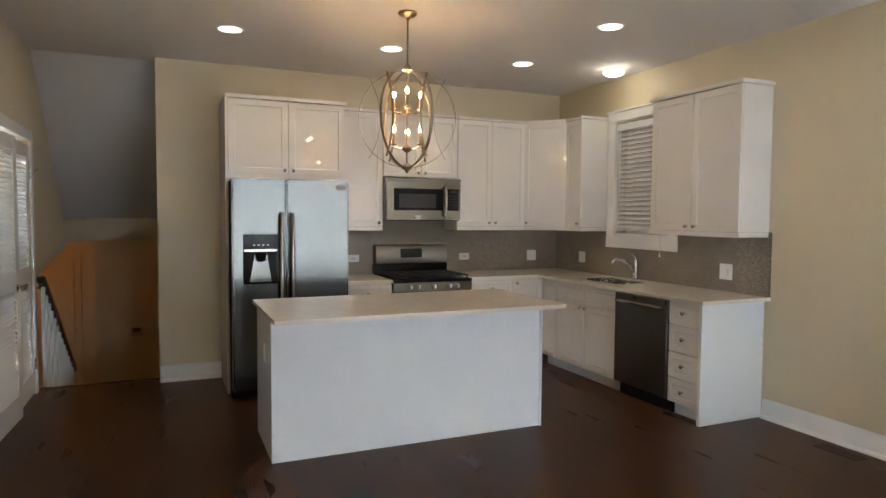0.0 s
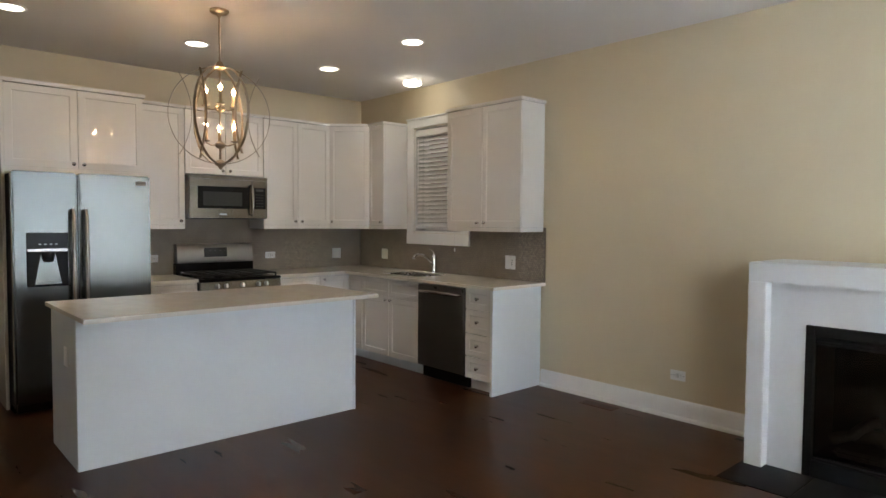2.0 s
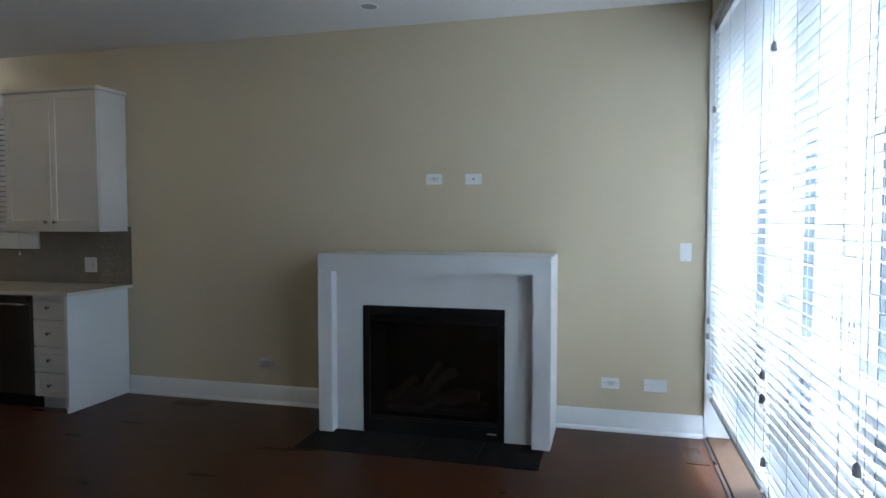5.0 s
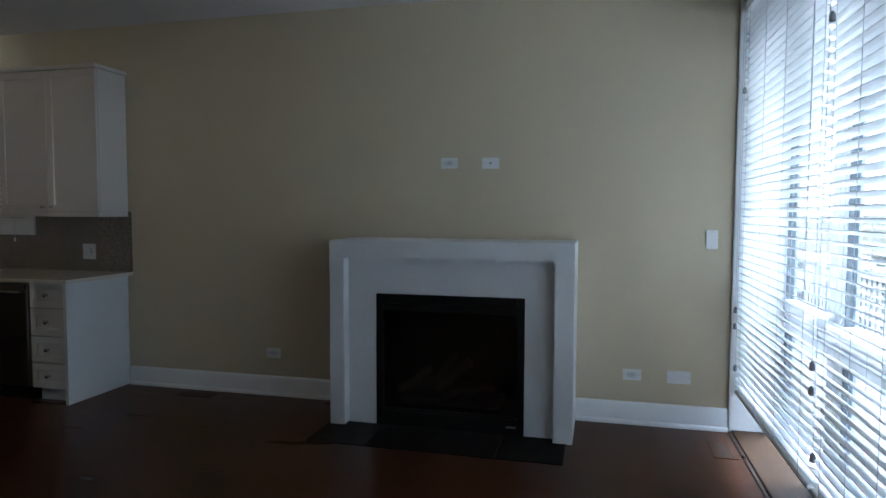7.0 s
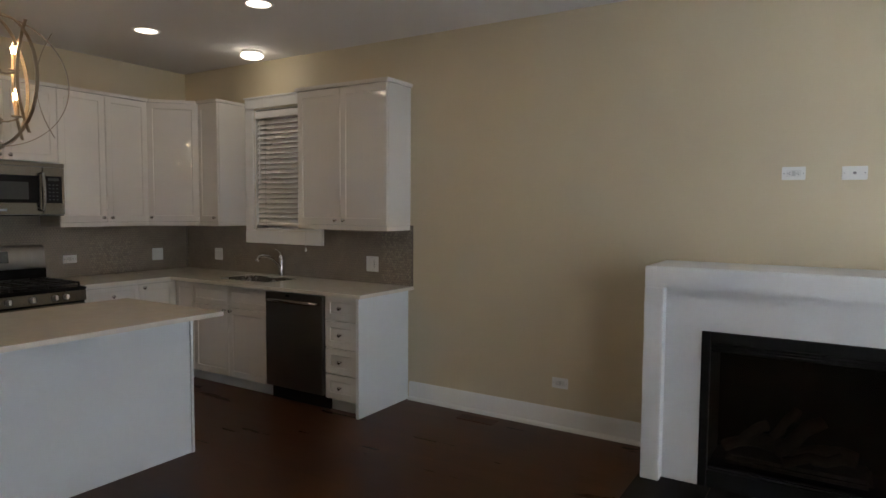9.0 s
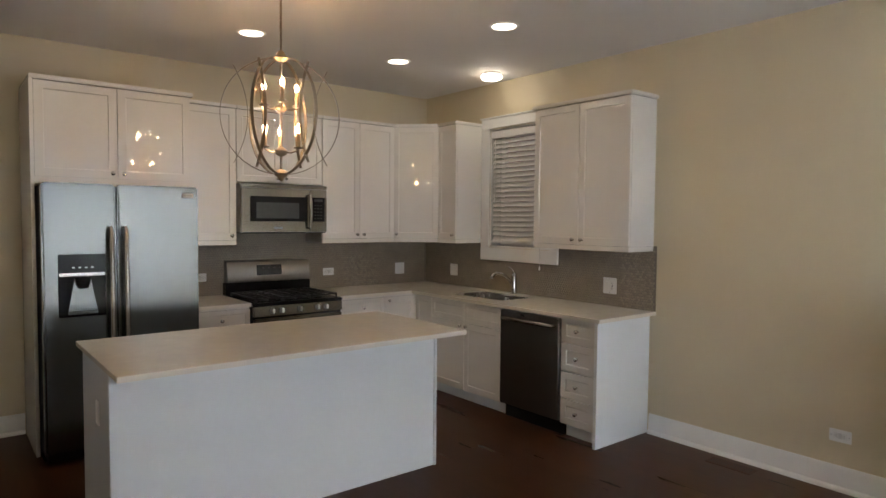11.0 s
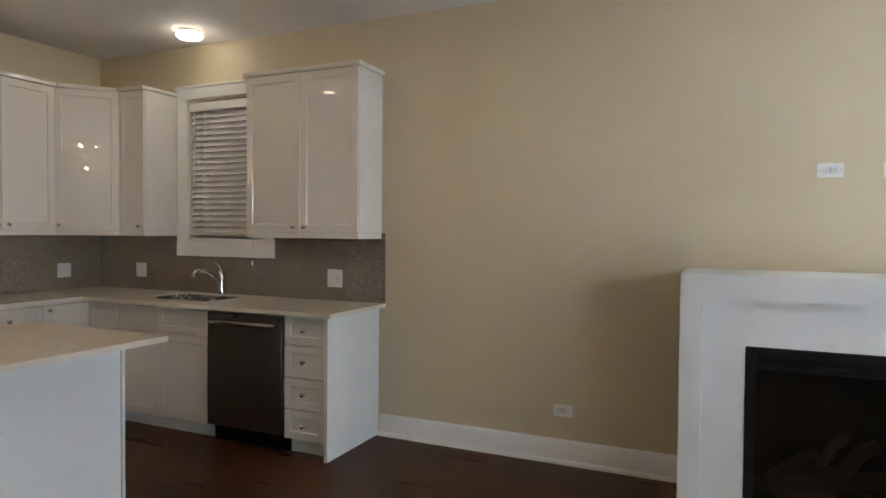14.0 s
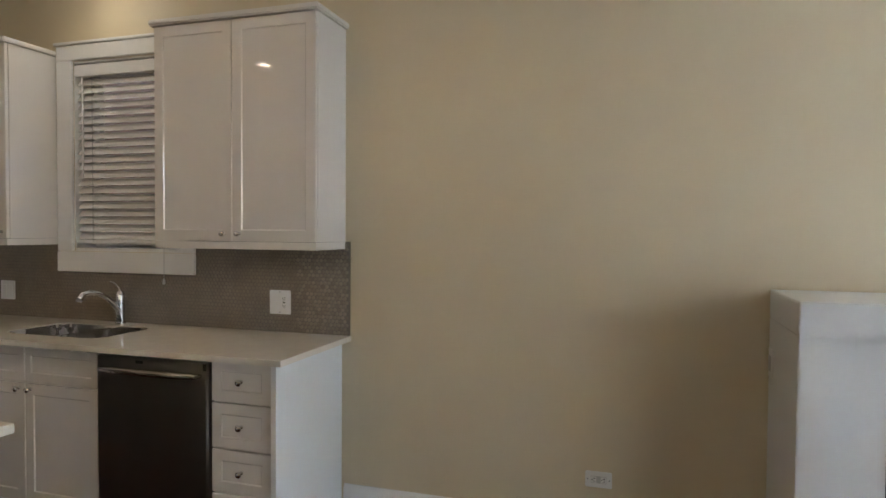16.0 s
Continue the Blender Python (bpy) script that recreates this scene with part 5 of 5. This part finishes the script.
def tiles(side, u0, u1, z0, z1, parent, face, single, skip=()):
    """Fills a stretch with staggered penny tiles; single(u, z) picks those that are objects of their own."""
    verts = np.array([v.co[:] for v in PENNY.vertices])
    polys = [list(p.vertices) for p in PENNY.polygons]
    vs, fs, count, row = [], [], 0, 0
    lo, hi = min(u0, u1), max(u0, u1)
    z = z0 + PITCH / 2
    while z < z1 - PITCH * 0.35:
        u = lo + PITCH * (0.5 if row % 2 == 0 else 1.0)
        while u < hi - PITCH * 0.3:
            if not any(a < u < b and c < z < d for a, b, c, d in skip):
                m = facing(side, u, face, z)
                if single(u, z) and count < 300:
                    t = new("tile", PENNY)
                    t.parent = parent
                    t.matrix_basis = Matrix.Translation(-BASE[parent]) @ m
                    count += 1
                else:
                    mm = np.array(m)
                    k = len(vs)
                    vs.extend((verts @ mm[:3, :3].T + mm[:3, 3]).tolist())
                    fs.extend([[k + i for i in p] for p in polys])
            u += PITCH
        z += PITCH * 0.866
        row += 1
    me = bpy.data.meshes.new("tiles")
    b = BASE[parent]
    me.from_pydata([(v[0] - b.x, v[1] - b.y, v[2] - b.z) for v in vs], [], fs)
    me.materials.append(TILE)
    o = new("tiles", me)
    o.parent = parent
    tagged(o, kind="stuff")


e = thing("backsplash_east", (0, -1.3, 0.9), "taupe penny-tile backsplash over the sink counter", "backsplash", kind="structure")
bm = box(-0.006, -0.001, -2.550, -1.632, 0.9005, 1.375)
box(-0.006, -0.001, -0.674, NORTH - 0.007, 0.9005, 1.375, bm=bm)
box(-0.006, -0.001, -1.632, -0.674, 0.9005, 1.18, bm=bm)
part("grout", bm, GROUT, e, smooth=False)
part("edge_strip", box(-0.009, -0.001, -2.556, -2.5502, 0.9005, 1.375, 0.001), GROUT, e)
tiles("W", -2.549, -0.005 + NORTH, 0.901, 1.375, e, -0.006, lambda u, z: u < -2.25, ((-1.642, -0.664, 1.168, 1.4),))
nb = thing("backsplash_north", (-1.3, NORTH, 0.9), "taupe penny-tile backsplash behind the range", "backsplash", kind="structure")
part("grout", box(-2.64, -0.006, NORTH - 0.006, NORTH - 0.001, 0.9005, 1.44), GROUT, nb, smooth=False)
tiles("S", -2.638, -0.012, 0.901, 1.44, nb, NORTH - 0.006, lambda u, z: -1.0 < u < -0.6 and z < 1.2)

# ---- floor strips ----
STRIP = 0.083


def strip_mesh(length):
    bmx = box(-STRIP / 2, STRIP / 2, -length / 2, length / 2, -0.004, 0.0)
    me = bpy.data.meshes.new("plank")
    bmx.to_mesh(me)
    bmx.free()
    me.materials.append(FLOORPLANK)
    return me


FLOORPLANK = material("dark_stained_oak_strip", (0.050, 0.0185, 0.0085), 0.29, vary=0.06, scale=1.6, grain=5, bump=0.0, stretch=(3.2, 0.8, 3.2), per_object=0.24, rough_vary=0.05, tint=(0.061, 0.0225, 0.0100))
FLOORPLANK.node_tree.nodes["Principled BSDF"].inputs["Specular IOR Level"].default_value = 0.17
LENGTHS = [0.45, 0.6, 0.75, 0.9, 1.1, 1.3, 1.5]
MESHES = {q: strip_mesh(q) for q in LENGTHS}
rnd = random.Random(5)
near = 0
loose_v, loose_f = [], []
rows = int(-WEST / STRIP) + 1
for r in range(rows):
    u = -STRIP * (r + 0.5)
    if u - STRIP / 2 < WEST - 0.05:
        break
    y = SOUTH - rnd.uniform(0.0, 0.5)
    while y < 0.33:
        q = rnd.choice(LENGTHS)
        y0, y1 = max(y, SOUTH), min(y + q, 0.333)
        y += q
        if y1 - y0 < 0.03:
            continue
        under = (-3.46 < u < -1.66 and y0 > -1.98 and y1 < -1.45) or (u > -0.55 and y0 > -2.45)
        whole = y1 - y0 > q - 1e-4
        if whole and near < 300 and not under and u > -4.2 and y1 > -5.2:
            s = new("plank", MESHES[q])
            s.parent = floor
            s.matrix_basis = pose(u, (y0 + y1) / 2, 0)
            near += 1
        else:
            k = len(loose_v)
            a, b, c, d = u - STRIP / 2, u + STRIP / 2, y0, y1
            loose_v += [(a, c, 0), (b, c, 0), (b, d, 0), (a, d, 0), (a, c, -0.004), (b, c, -0.004), (b, d, -0.004), (a, d, -0.004)]
            loose_f += [(k, k + 1, k + 2, k + 3), (k, k + 4, k + 5, k + 1), (k + 1, k + 5, k + 6, k + 2), (k + 2, k + 6, k + 7, k + 3), (k + 3, k + 7, k + 4, k)]
me = bpy.data.meshes.new("planks")
me.from_pydata(loose_v, [], loose_f)
FLOORREST = FLOORPLANK.copy()
for nd in FLOORREST.node_tree.nodes:
    if nd.type == "OBJECT_INFO":
        geo = FLOORREST.node_tree.nodes.new("ShaderNodeNewGeometry")
        for lk in list(nd.outputs["Random"].links):
            FLOORREST.node_tree.links.new(geo.outputs["Random Per Island"], lk.to_socket)
me.materials.append(FLOORREST)
rest = new("planks", me)
rest.parent = floor
tagged(rest, kind="stuff")
